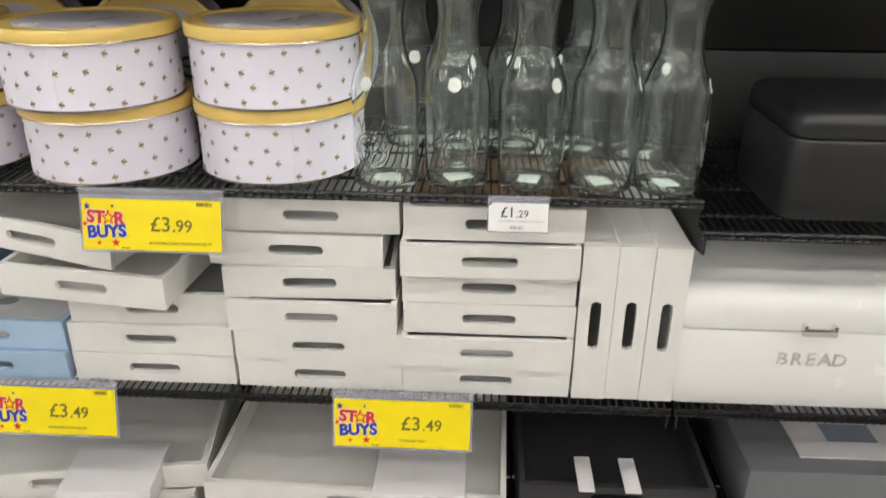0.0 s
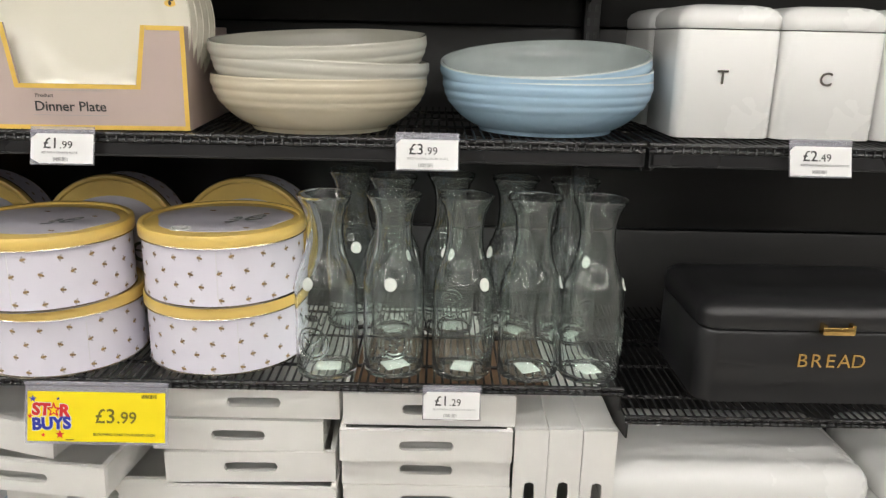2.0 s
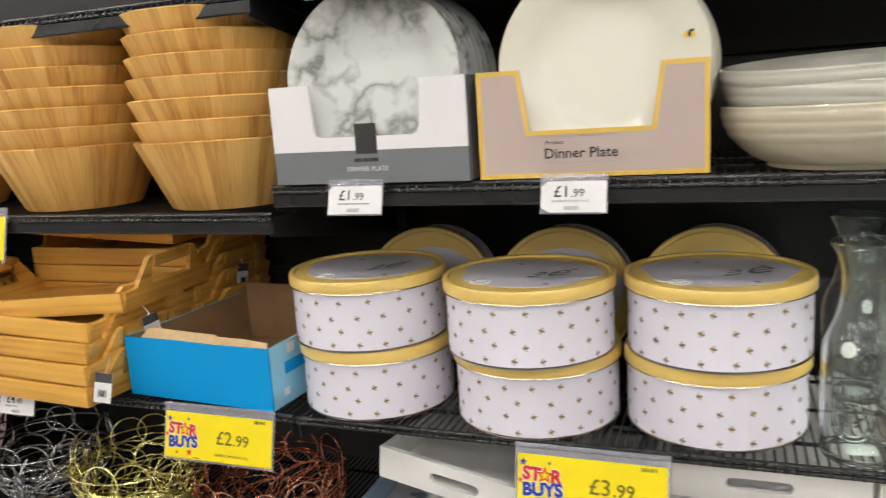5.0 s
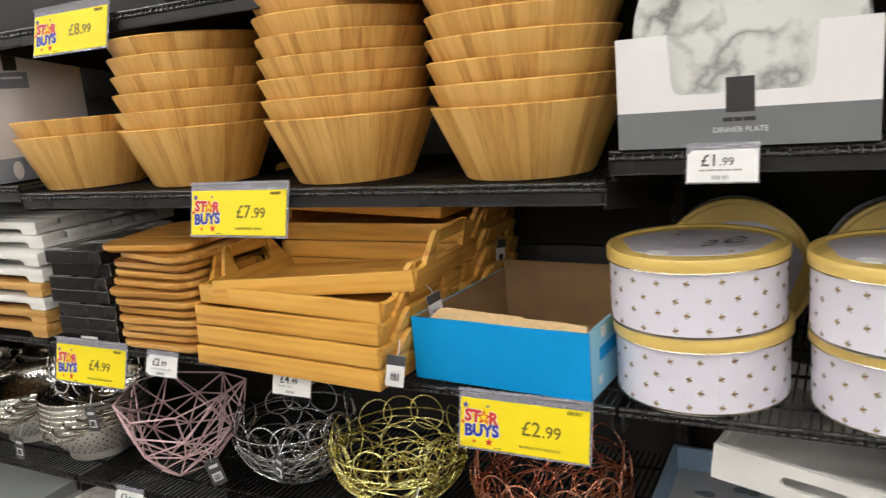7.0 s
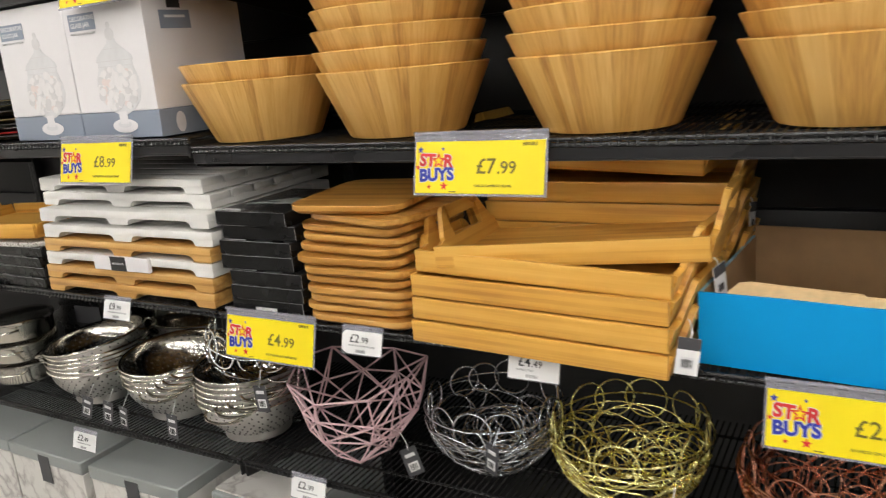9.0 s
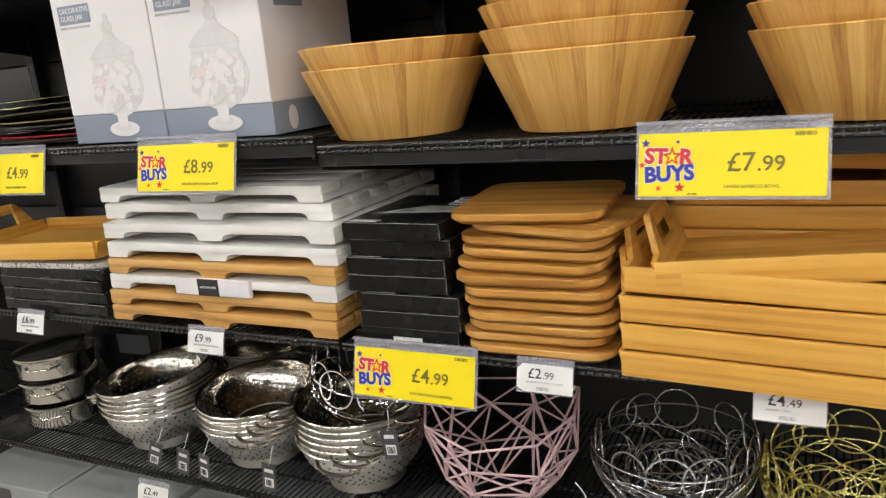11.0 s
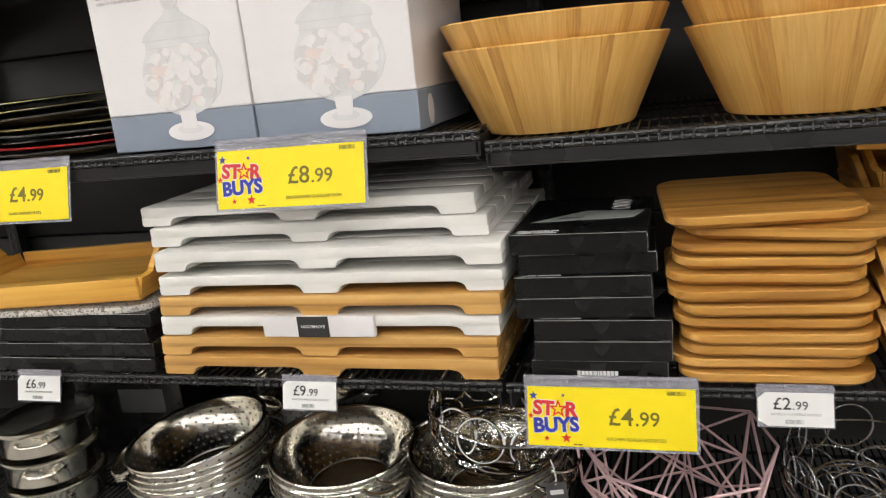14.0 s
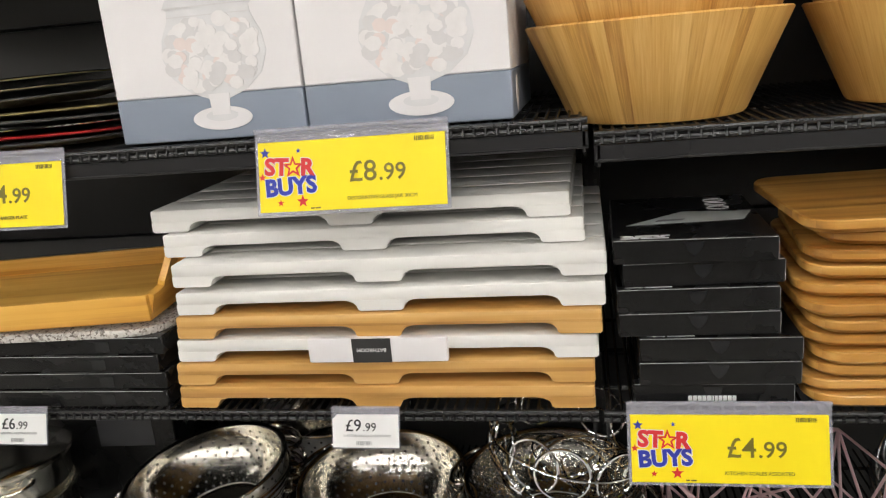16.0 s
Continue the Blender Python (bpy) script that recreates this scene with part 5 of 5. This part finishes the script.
dz = 0.0312
DW = duckboard(M_WHITE, "white painted slatted duckboard in a stack")
DBB = duckboard(M_DUCK, "bamboo slatted duckboard in a shrink-wrapped stack")
DBB.matrix_basis = pose(-1.518, 0.192 + B_IN, Z_B + 0.004)
copy_thing(DBB, pose(-1.518, 0.194 + B_IN, Z_B + 0.004 + dz, 0, 0, 0.3))
DW.matrix_basis = pose(-1.512, 0.195 + B_IN, Z_B + 0.004 + 2 * dz)
copy_thing(DBB, pose(-1.506, 0.192 + B_IN, Z_B + 0.004 + 3 * dz, 0, 0, -0.3))
for x, y, k, rz, rx in ((-1.503, 0.196, 4, 0.2, 0), (-1.5, 0.192, 5, 0, 0), (-1.524, 0.225, 6, 0.4, 0.2), (-1.536, 0.228, 7.02, -0.5, 0.5)):
    copy_thing(DW, pose(x, y + B_IN, Z_B + 0.004 + k * dz + (0.006 if k >= 5 else 0), rx, 0, rz))
e = thing("paper_band", "white paper band with a black BATHROOM label round a duckboard", "paper band", m=pose(-1.51, 0.001 + B_IN, Z_B + 0.004 + 2 * dz))
part("wrap", at(box(0.172, 0.01, 0.031, 0.002), 0, 0.0, 0.0005), M_BOXWHITE, e)
part("label", at(box(0.048, 0.0006, 0.0305), -0.006, -0.0054, 0.0008), M_INK, e, "black printed label", None, 0)
part("lettering", letters("BATHROOM", 0.0066, M_WHITEINK, 0, 0.0002, "CENTER"), None, e, "white capitals printed upside down", pose(-0.006, -0.006, 0.019, 0, 180, 0), 0)


# ---- granite boards in black boxes ----
def flat_box(label):
    e = thing("board_box", label, "box", "chopping board boxes")
    part("carton", box(0.31, 0.4, 0.0235, 0.0012, 1), M_BOXBLACK, e)
    part("tape", at(box(0.02, 0.0006, 0.014), 0.07, -0.2006, 0.004), M_TAPE, e, "clear tape", None, 0)
    part("edge_crease", tube([(-0.15, -0.2, 0.022), (0.15, -0.2, 0.022)], 0.0005, 4), M_GREYINK, e, "pale worn crease")
    return e


fb = flat_box("black boxed granite chopping board in a stack")
fb.matrix_basis = pose(-1.955, 0.205 + B_IN, Z_B + 0.004)
for k, (dx, rz) in enumerate(((0.0, 0.4), (-0.003, -0.5), (0.004, 0.3)), 1):
    copy_thing(fb, pose(-1.955 + dx, 0.207 + B_IN, Z_B + 0.004 + 0.0243 * k, 0, 0, rz))
e = thing("granite_board", "speckled granite chopping board lying on black boxes", "chopping board", m=pose(-1.97, 0.2 + B_IN, Z_B + 0.105, 2, 0, 4))
part("slab", soft_slab(0.33, 0.4, 0.012, 0.05, 0.003), M_GRANITE, e)


# ---- boxed glass jars ----
def jar_box(m, label):
    w, d, h, band = 0.233, 0.25, 0.275, 0.052
    e = thing("jar_box", label, "box", "glass jar boxes", m=m)
    part("carton", at(box(w, d, h - band, 0.0015, 1), 0, d / 2, band), M_BOXWHITE, e)
    part("band", at(box(w, d, band - 0.0004, 0.0015, 1), 0, d / 2, 0), M_BLUEGREY, e, "blue-grey printed lower band")
    f = -0.0009

    def flat(pts):
        return prism(pts, 0.0005)

    def oval(cx, cz, a, b, n=28):
        return flat([(cx + a * math.cos(2 * math.pi * k / n), cz + b * math.sin(2 * math.pi * k / n)) for k in range(n)])

    cx = 0.016
    half = ((0.012, 0.046), (0.034, 0.054), (0.055, 0.072), (0.064, 0.095), (0.061, 0.116), (0.051, 0.136), (0.05, 0.146), (0.054, 0.15), (0.05, 0.158), (0.03, 0.172), (0.014, 0.182), (0.011, 0.19))
    pic = part("jar_print", flat([(cx + w2, z) for w2, z in half] + [(cx - w2, z) for w2, z in half[::-1]]), M_PALEPRINT, e, "printed picture of a sweet jar", pose(0, f + 0.0003, 0), 0)
    part("foot_print", oval(cx, 0.024, 0.037, 0.0135), M_BOXWHITE, pic, "white printed jar foot", pose(0, f - 0.0003, 0), 0)
    part("foot_shade_print", oval(cx, 0.027, 0.02, 0.0065), M_PALEPRINT, pic, "", pose(0, f - 0.0006, 0), 0)
    part("stem_print", flat([(cx - 0.011, 0.028), (cx + 0.011, 0.028), (cx + 0.013, 0.052), (cx - 0.013, 0.052)]), M_BOXWHITE, pic, "", pose(0, f - 0.0009, 0), 0)
    part("lid_print", join(flat([(cx - 0.05, 0.1385), (cx + 0.05, 0.1385), (cx + 0.05, 0.1397), (cx - 0.05, 0.1397)]), flat([(cx - 0.054, 0.1485), (cx + 0.054, 0.1485), (cx + 0.054, 0.15), (cx - 0.054, 0.15)]), flat([(cx - 0.03, 0.1712), (cx + 0.03, 0.1712), (cx + 0.028, 0.1725), (cx - 0.028, 0.1725)]), oval(cx, 0.199, 0.013, 0.012), oval(cx, 0.216, 0.006, 0.006)), M_MALLOWDIM, pic, "", pose(0, f - 0.0003, 0), 0)
    r2 = random.Random(4)
    soft, pink, dim = [], [], []
    for k in range(150):
        u, v = r2.uniform(-0.056, 0.056), r2.uniform(0.06, 0.134)
        if (u / 0.056) ** 2 + ((v - 0.098) / 0.04) ** 2 < 1:
            n = r2.randint(7, 10)
            a0 = r2.random() * 6
            s = r2.uniform(0.0065, 0.0105)
            vs, fs = flat([(cx + u + s * math.cos(a0 + 2 * math.pi * j / n), v + s * 0.85 * math.sin(a0 + 2 * math.pi * j / n)) for j in range(n)])
            (pink if k % 11 == 0 else dim if k % 3 == 1 else soft).append(([(x, y - 0.000004 * k, z) for x, y, z in vs], fs))
    tagged(part("sweets_print", join(*soft), M_MALLOW, pic, "", pose(0, f - 0.0003, 0), 0), kind="stuff")
    tagged(part("shaded_sweets_print", join(*dim), M_MALLOWDIM, pic, "", pose(0, f - 0.0003, 0), 0), kind="stuff")
    tagged(part("pink_sweets_print", join(*pink), M_MALLOWPINK, pic, "", pose(0, f - 0.0003, 0), 0), kind="stuff")
    part("title_panel", at(box(0.08, 0.0005, 0.032), -0.06, f, 0.212), M_BLUEGREY, e, "grey title panel", None, 0)
    part("title", letters("DECORATIVE", 0.0125, M_WHITEINK, 0.0001, 0.0002), None, e, "", pose(-0.095, f - 0.0006, 0.231), 0)
    part("title", letters("GLASS JAR", 0.0125, M_WHITEINK, 0.0001, 0.0002), None, e, "", pose(-0.095, f - 0.0006, 0.218), 0)
    part("subtitle", letters("PERFECT FOR ANY OCCASION", 0.0055, M_GREYINK, 0, 0.0002), None, e, "", pose(-0.1, f, 0.204), 0)
    for s in (0, 1):
        part("side_panel", at(box(0.0005, 0.075, 0.034), w / 2 + 0.0004, 0.075, 0.2), M_BLUEGREY, e, "grey title panel on the side", None, 0) if s else part("side_title", at(box(0.0005, 0.05, 0.005), w / 2 + 0.0008, 0.075, 0.22), M_WHITEINK, e, "", None, 0)
    part("side_tab", at(box(0.0005, 0.032, 0.035), w / 2 + 0.0008, 0.075, 0.238), M_INK, e, "black printed tab", None, 0)
    part("side_print", at(disc(0.02, 20, 0.0005, 0.6), w / 2 + 0.0004, 0.05, 0.024, 0, 90, 0), M_BOXWHITE, e, "", None, 0)
    return e


jar_box(pose(-1.683, 0.031, Z_AD + 0.002, 0, 0, -0.5), "white boxed decorative glass jar beside another box")
jar_box(pose(-1.447, 0.028, Z_AD + 0.002, 0, 0, -0.5), "white boxed decorative glass jar beside bamboo bowls")


def charger(m, face, label):
    e = thing("charger_plate", label, "plate", "charger plates", m=m)
    part("disc", lathe([(0, 0.0), (0.1, 0.0), (0.15, 0.008), (0.165, 0.009), (0.166, 0.0105), (0.164, 0.012), (0.148, 0.0115), (0.1, 0.004), (0, 0.004)], 64), face, e)
    return e


for k, (ma, lab) in enumerate(((M_CHARGERGREY, "dark grey charger plate in a stack"), (M_CHARGERRED, "red-rimmed charger plate in a stack"), (M_CHROME, "silver charger plate in a stack"), (M_CHARGERGREY, "dark grey charger plate in a stack"), (M_CHARGERGOLD, "gold charger plate in a stack"))):
    charger(pose(-1.985 + 0.004 * (k % 2), 0.19, Z_AD + 0.001 + 0.0095 * k, 0, 1.0 * (k % 2), 0), ma, lab)
for k in range(3):
    charger(pose(-2.06 - 0.004 * k, 0.2, Z_AD + 0.052 + 0.0125 * k, 0, -2, 0), M_CHROME if k else M_CHARGERGREY, "silver charger plate on top of a stack")


# ---- colanders and steamers ----
def colander(label):
    e = thing("colander", label, "colander", "steel colanders")
    seg = 180
    prof = [(0.068, 0.016)]
    for k in range(1, 27):
        u = k / 26
        prof.append((0.068 + 0.05 * (1 - (1 - u) ** 1.9) + 0.001 * u, 0.016 + 0.078 * u ** 1.1))
    vs, fs = lathe([(0.0, 0.014), (0.05, 0.014)] + prof, seg)
    kept, holes = [], []
    for f in fs:
        c = sum((Vector(vs[i]) for i in f), Vector()) / len(f)
        row = None
        for j in range(26):
            if abs(c.z - (prof[j][1] + prof[j + 1][1]) / 2) < 1e-4 and len(f) == 4 and math.hypot(c.x, c.y) > 0.066:
                row = j
        k = int((math.atan2(c.y, c.x) % (2 * math.pi)) / (2 * math.pi) * seg)
        # holes are not cut: black discs paint the dark seen through them
        if row is not None and row % 3 == 1 and row < 24 and k % 5 == (2 if row % 6 == 1 else 0):
            n = Vector((c.x, c.y, -0.05)).normalized()
            m = Matrix.Translation(c) @ n.to_track_quat("Z", "Y").to_matrix().to_4x4()
            holes.append(moved(disc(0.0021, 8, 0.0024), m @ pose(0, 0, -0.0008)))
        kept.append(f)
    part("bowl", (vs, kept), M_STEEL, e, "polished bowl, its small holes drawn as dark discs", smooth=60)
    tagged(part("hole_shade", join(*holes), M_INK, e, "black discs painting the dark inside the drain holes", None, 0), kind="stuff")
    part("outer_wall", lathe([(rr + 0.0006, zz - 0.0003) for rr, zz in prof[:-1]], 90), M_BRUSHED, e, "satin steel outside", smooth=60)
    part("rim", lathe([(0.118, 0.094), (0.121, 0.0965), (0.125, 0.0965), (0.1265, 0.0945), (0.125, 0.0925), (0.12, 0.0925)], 72), M_STEEL, e, "rolled steel rim")
    part("foot_ring", lathe([(0.069, 0.018), (0.071, 0.001), (0.073, 0.0), (0.0735, 0.002), (0.071, 0.018)], 60), M_BRUSHED, e)
    for s in (-1, 1):
        pts = [(s * (0.12 + 0.028 * math.sin(math.pi * k / 14)), 0.046 * math.cos(math.pi * k / 14), 0.092 - 0.01 * math.sin(math.pi * k / 14)) for k in range(15)]
        part("handle", tube(pts, 0.0036, 8), M_STEEL, e, "bent steel rod handle")
    return e


co = colander("polished stainless steel colander in a leaning stack")
co.matrix_basis = pose(-1.85, 0.115 + C_IN, Z_CC, 0, 0, 8)
for k in range(1, 6):
    copy_thing(co, pose(-1.85 + 0.004 * k, 0.115 + C_IN, Z_CC + 0.0125 * k + (0.006 if k == 5 else 0), 0, -4.2 * (k > 1) - (4 if k == 5 else 0), 8 + 6 * k))
for k in range(5):
    copy_thing(co, pose(-1.574 + 0.002 * k, 0.122 + C_IN, Z_CC + 0.0135 * k, 1.0 * k if k > 2 else 0, 0.6 * k, -60 + 9 * k))
for k in range(6):
    copy_thing(co, pose(-1.318, 0.108 + 0.002 * k + C_IN, Z_CC + 0.013 * k, 0.4 * k, 0, -75 + 13 * k))
sm = copy_thing(co, pose(-1.72, 0.34 + C_IN, Z_CC + 0.06, 0, 0, 0))
tagged(sm, "polished stainless steel colander standing behind a stack")


def steamer(m):
    e = thing("steamer_pan", "stainless steel three-tier steamer pan with side handles", "pan", m=m)
    for k in range(3):
        z = 0.059 * k
        tier = part("tier", lathe([(0, z + 0.004), (0.08, z + 0.004), (0.084, z + 0.008), (0.087, z + 0.046), (0.0905, z + 0.05), (0.0915, z + 0.054), (0.0905, z + 0.057), (0.086, z + 0.057), (0.083, z + 0.052), (0.081, z + 0.012), (0, z + 0.01)], 64), M_STEEL, e, "polished steel tier")
        for a in (-55, 125):
            m2 = Matrix.Rotation(radians(a), 4, "Z")
            pts = [(0.087 + 0.028 * math.sin(math.pi * j / 12), 0.036 * math.cos(math.pi * j / 12), z + 0.042) for j in range(13)]
            part("side_handle", moved(tube(pts, 0.0032, 8), m2), M_STEEL, tier, "bent steel rod handle")
            part("rivet", moved(join(*[at(disc(0.005, 10, 0.002), 0.088, y, z + 0.042, 0, 90, 0) for y in (-0.033, 0.033)]), m2), M_STEEL, tier, "", None, 0)
    part("lid", lathe([(0.0915, 0.173), (0.0918, 0.177), (0.088, 0.179), (0.06, 0.183), (0, 0.185)], 64), M_STEEL, e, "domed steel lid")
    return e


steamer(pose(-2.185, 0.12 + C_IN, Z_CC))
e = thing("pan_carton", "plain black carton standing behind the pans", "box", m=pose(-2.1, 0.33 + C_IN, Z_CC, 0, 0, 4))
part("carton", box(0.24, 0.17, 0.235, 0.002, 1), M_BOXBLACK, e)
part("label", at(box(0.1, 0.0006, 0.05), 0.03, -0.0856, 0.12), M_TAG, e, "charcoal printed panel", None, 0)


def steel_pot(m):
    e = thing("saucepan", "polished steel saucepan with a black handle behind colanders", "pan", m=m)
    part("pan", lathe([(0, 0), (0.075, 0), (0.08, 0.004), (0.082, 0.09), (0.086, 0.094), (0.082, 0.096), (0.079, 0.09), (0.077, 0.008), (0, 0.006)], 56), M_STEEL, e)
    part("handle", tube([(0.08, 0, 0.082), (0.12, -0.01, 0.09), (0.2, -0.03, 0.097)], 0.009, 8, flat=0.7), M_BLACK, e, "black plastic handle")
    return e


steel_pot(pose(-1.78, 0.34 + C_IN, Z_CC + 0.157, 0, 0, -40))
for x, y, z, rz, ry in ((-1.76, 0.0, 0.012, 10, 18), (-1.68, 0.0, 0.01, 6, 12), (-1.62, -0.002, 0.008, -5, 8)):
    copy_thing(tg, pose(x, y - 0.012 + C_IN, Z_CC + z - 0.008, 0, ry, rz))


# ---- wire fruit bowls ----
def nest_bowl(label, ma, seed, R=0.135, H=0.155, loops=56, r=0.0016):
    """A bowl woven of loose overlapping wire rings."""
    e = thing("wire_fruit_bowl", label, "fruit bowl", "wire fruit bowls")
    rn = random.Random(seed)
    out = []

    def surf(a, v):
        """A point of the bowl's shell: v runs from 0 at its base to 1 at its rim and on above it."""
        v = min(v, 1.12)
        rad = R * (0.4 + 0.6 * math.sin(min(v, 1.0) * math.pi / 2)) if v > 0 else R * 0.4 * (1 + v)
        return Vector((rad * math.cos(a), rad * math.sin(a), max(0.003, H * 0.82 * max(v, 0) ** 1.3)))

    for k in range(loops):
        a0 = 2 * math.pi * k / loops * 7.31
        v0 = rn.choice((0.08, 0.2, 0.32, 0.44, 0.52, 0.6))
        da, dv = rn.uniform(0.4, 0.95), rn.uniform(0.22, 0.42)
        twist = rn.uniform(-0.5, 0.5)
        jit = rn.uniform(0.94, 1.03)
        pts = []
        for j in range(30):
            w = 2 * math.pi * j / 30
            a = a0 + da * math.cos(w) + twist * math.sin(w)
            p = surf(a, v0 + dv * math.sin(w))
            pts.append((p.x * jit, p.y * jit, p.z))
        out.append(tube(pts, r, 5, True))
    tagged(part("wire_weave", join(*out), ma, e, "loosely woven metal rings"), kind="stuff")
    for v, rr in ((0.02, 0.0018), (0.55, 0.0016), (1.0, 0.0018)):
        part("hoop", tube([tuple(surf(2 * math.pi * j / 48, v)) for j in range(48)], rr, 6, True), ma, e)
    for k in range(12):
        a0 = 2 * math.pi * k / 12 + rn.uniform(-0.15, 0.15)
        c = surf(a0, 0.9)
        rl = rn.uniform(0.03, 0.042)
        pts = [(c.x * 0.93 + rl * math.cos(w) * -math.sin(a0), c.y * 0.93 + rl * math.cos(w) * math.cos(a0), c.z + 0.012 + rl * math.sin(w)) for w in (2 * math.pi * j / 28 for j in range(28))]
        part("rim_ring", tube(pts, r * 1.1, 6, True), ma, e, "upright ring on the rim")
    return e


nb = nest_bowl("copper-coloured woven wire fruit bowl under a price ticket", M_COPPER, 1, 0.142)
nb.matrix_basis = pose(-0.162, 0.13 + C_IN, Z_CC)
nb2 = nest_bowl("gold-coloured woven wire fruit bowl", M_GOLDWIRE, 2, 0.138)
nb2.matrix_basis = pose(-0.485, 0.15 + C_IN, Z_CC)
nb3 = nest_bowl("dark chrome woven wire fruit bowl", M_SILVERWIRE, 3, 0.132, loops=46)
nb3.matrix_basis = pose(-0.752, 0.165 + C_IN, Z_CC)
nb4 = nest_bowl("chrome woven wire fruit bowl lying on colanders", M_CHROME, 5, 0.11, 0.12, 14, 0.0019)
nb4.matrix_basis = pose(-1.315, 0.12 + C_IN, Z_CC + 0.118, 0, 12, 0)


def rod_bowl(m):
    """A bowl of straight rods between points of three rings."""
    e = thing("wire_fruit_bowl", "dusty pink geometric wire fruit bowl", "fruit bowl", "wire fruit bowls", m=m)
    rn = random.Random(6)
    rings = []
    for rad, z, n in ((0.064, 0.004, 6), (0.11, 0.055, 8), (0.132, 0.11, 9), (0.142, 0.172, 8)):
        rings.append([Vector((rad * math.cos(2 * math.pi * (k + rn.uniform(-0.25, 0.25)) / n), rad * math.sin(2 * math.pi * (k + rn.uniform(-0.25, 0.25)) / n), z + rn.uniform(-0.012, 0.012) * (z > 0.01))) for k in range(n)])
    pairs = []
    for ring in rings:
        pairs += list(zip(ring, ring[1:] + ring[:1]))
    for lo, hi in zip(rings, rings[1:]):
        for p in lo:
            near = sorted(hi, key=lambda q: (q - p).length)
            pairs += [(p, q) for q in near[:3 if lo is not rings[2] else 2]]
    for lo, hi in ((rings[0], rings[2]), (rings[1], rings[3])):
        for p in lo:
            near = sorted(hi, key=lambda q: (q - p).length)
            pairs.append((p, near[rn.randint(2, 4)]))
    proto = mesh_of("rod", tube([(0, 0, 0), (0, 0, 1)], 0.0021, 6), M_PINKWIRE)
    for a, b in pairs:
        d = b - a
        part("rod", proto, None, e, "", Matrix.Translation(a) @ d.to_track_quat("Z", "Y").to_matrix().to_4x4() @ Matrix.Diagonal((1, 1, d.length, 1)))
    return e


rod_bowl(pose(-1.038, 0.15, Z_CC))
copy_thing(tg, pose(-0.845, 0.02 + C_IN, Z_CC + 0.03, 0, -14, 40))
copy_thing(tg, pose(-0.7, 0.035 + C_IN, Z_CC + 0.055, 0, 8, -20))
copy_thing(tg, pose(-1.19, 0.005 + C_IN, Z_CC + 0.105, 0, -5, 8))
copy_thing(tg, pose(-0.4, 0.03 + C_IN, Z_CC + 0.01, 0, 10, -10))
copy_thing(tg, pose(-0.05, 0.04 + C_IN, Z_CC + 0.06, 0, 30, -10))


# ---- cartons on the low shelf ----
def low_carton(m, label):
    e = thing("carton", label, "box", "grey marble-print cartons", m=m)
    part("body", box(0.3, 0.3, 0.2, 0.002, 1), M_MARBLECARD, e, "marble-printed sides")
    part("lid", at(box(0.306, 0.306, 0.035, 0.003, 1), 0, 0, 0.201), M_GREYBOX, e, "pale grey-green lid")
    part("badge", at(box(0.045, 0.0008, 0.075), 0.0, -0.1538, 0.15), M_TAG, e, "charcoal badge", None, 0)
    return e


lc = low_carton(pose(-2.27, 0.125 + C_IN, 0.344, 0, 0, 2), "pale grey carton with marble-printed sides on the low shelf")
copy_thing(lc, pose(-1.95, 0.125 + C_IN, 0.344, 0, 0, -1))
copy_thing(lc, pose(-1.62, 0.125 + C_IN, 0.344, 0, 0, 1))
e = thing("carton", "tall pale grey carton on the low shelf", "box", m=pose(-1.28, 0.17 + C_IN, 0.344, 0, 0, -2))
part("body", box(0.26, 0.3, 0.215, 0.003, 1), M_GREYBOX, e)
part("flap", at(box(0.25, 0.12, 0.004), 0, -0.08, 0.217), M_MARBLECARD, e)
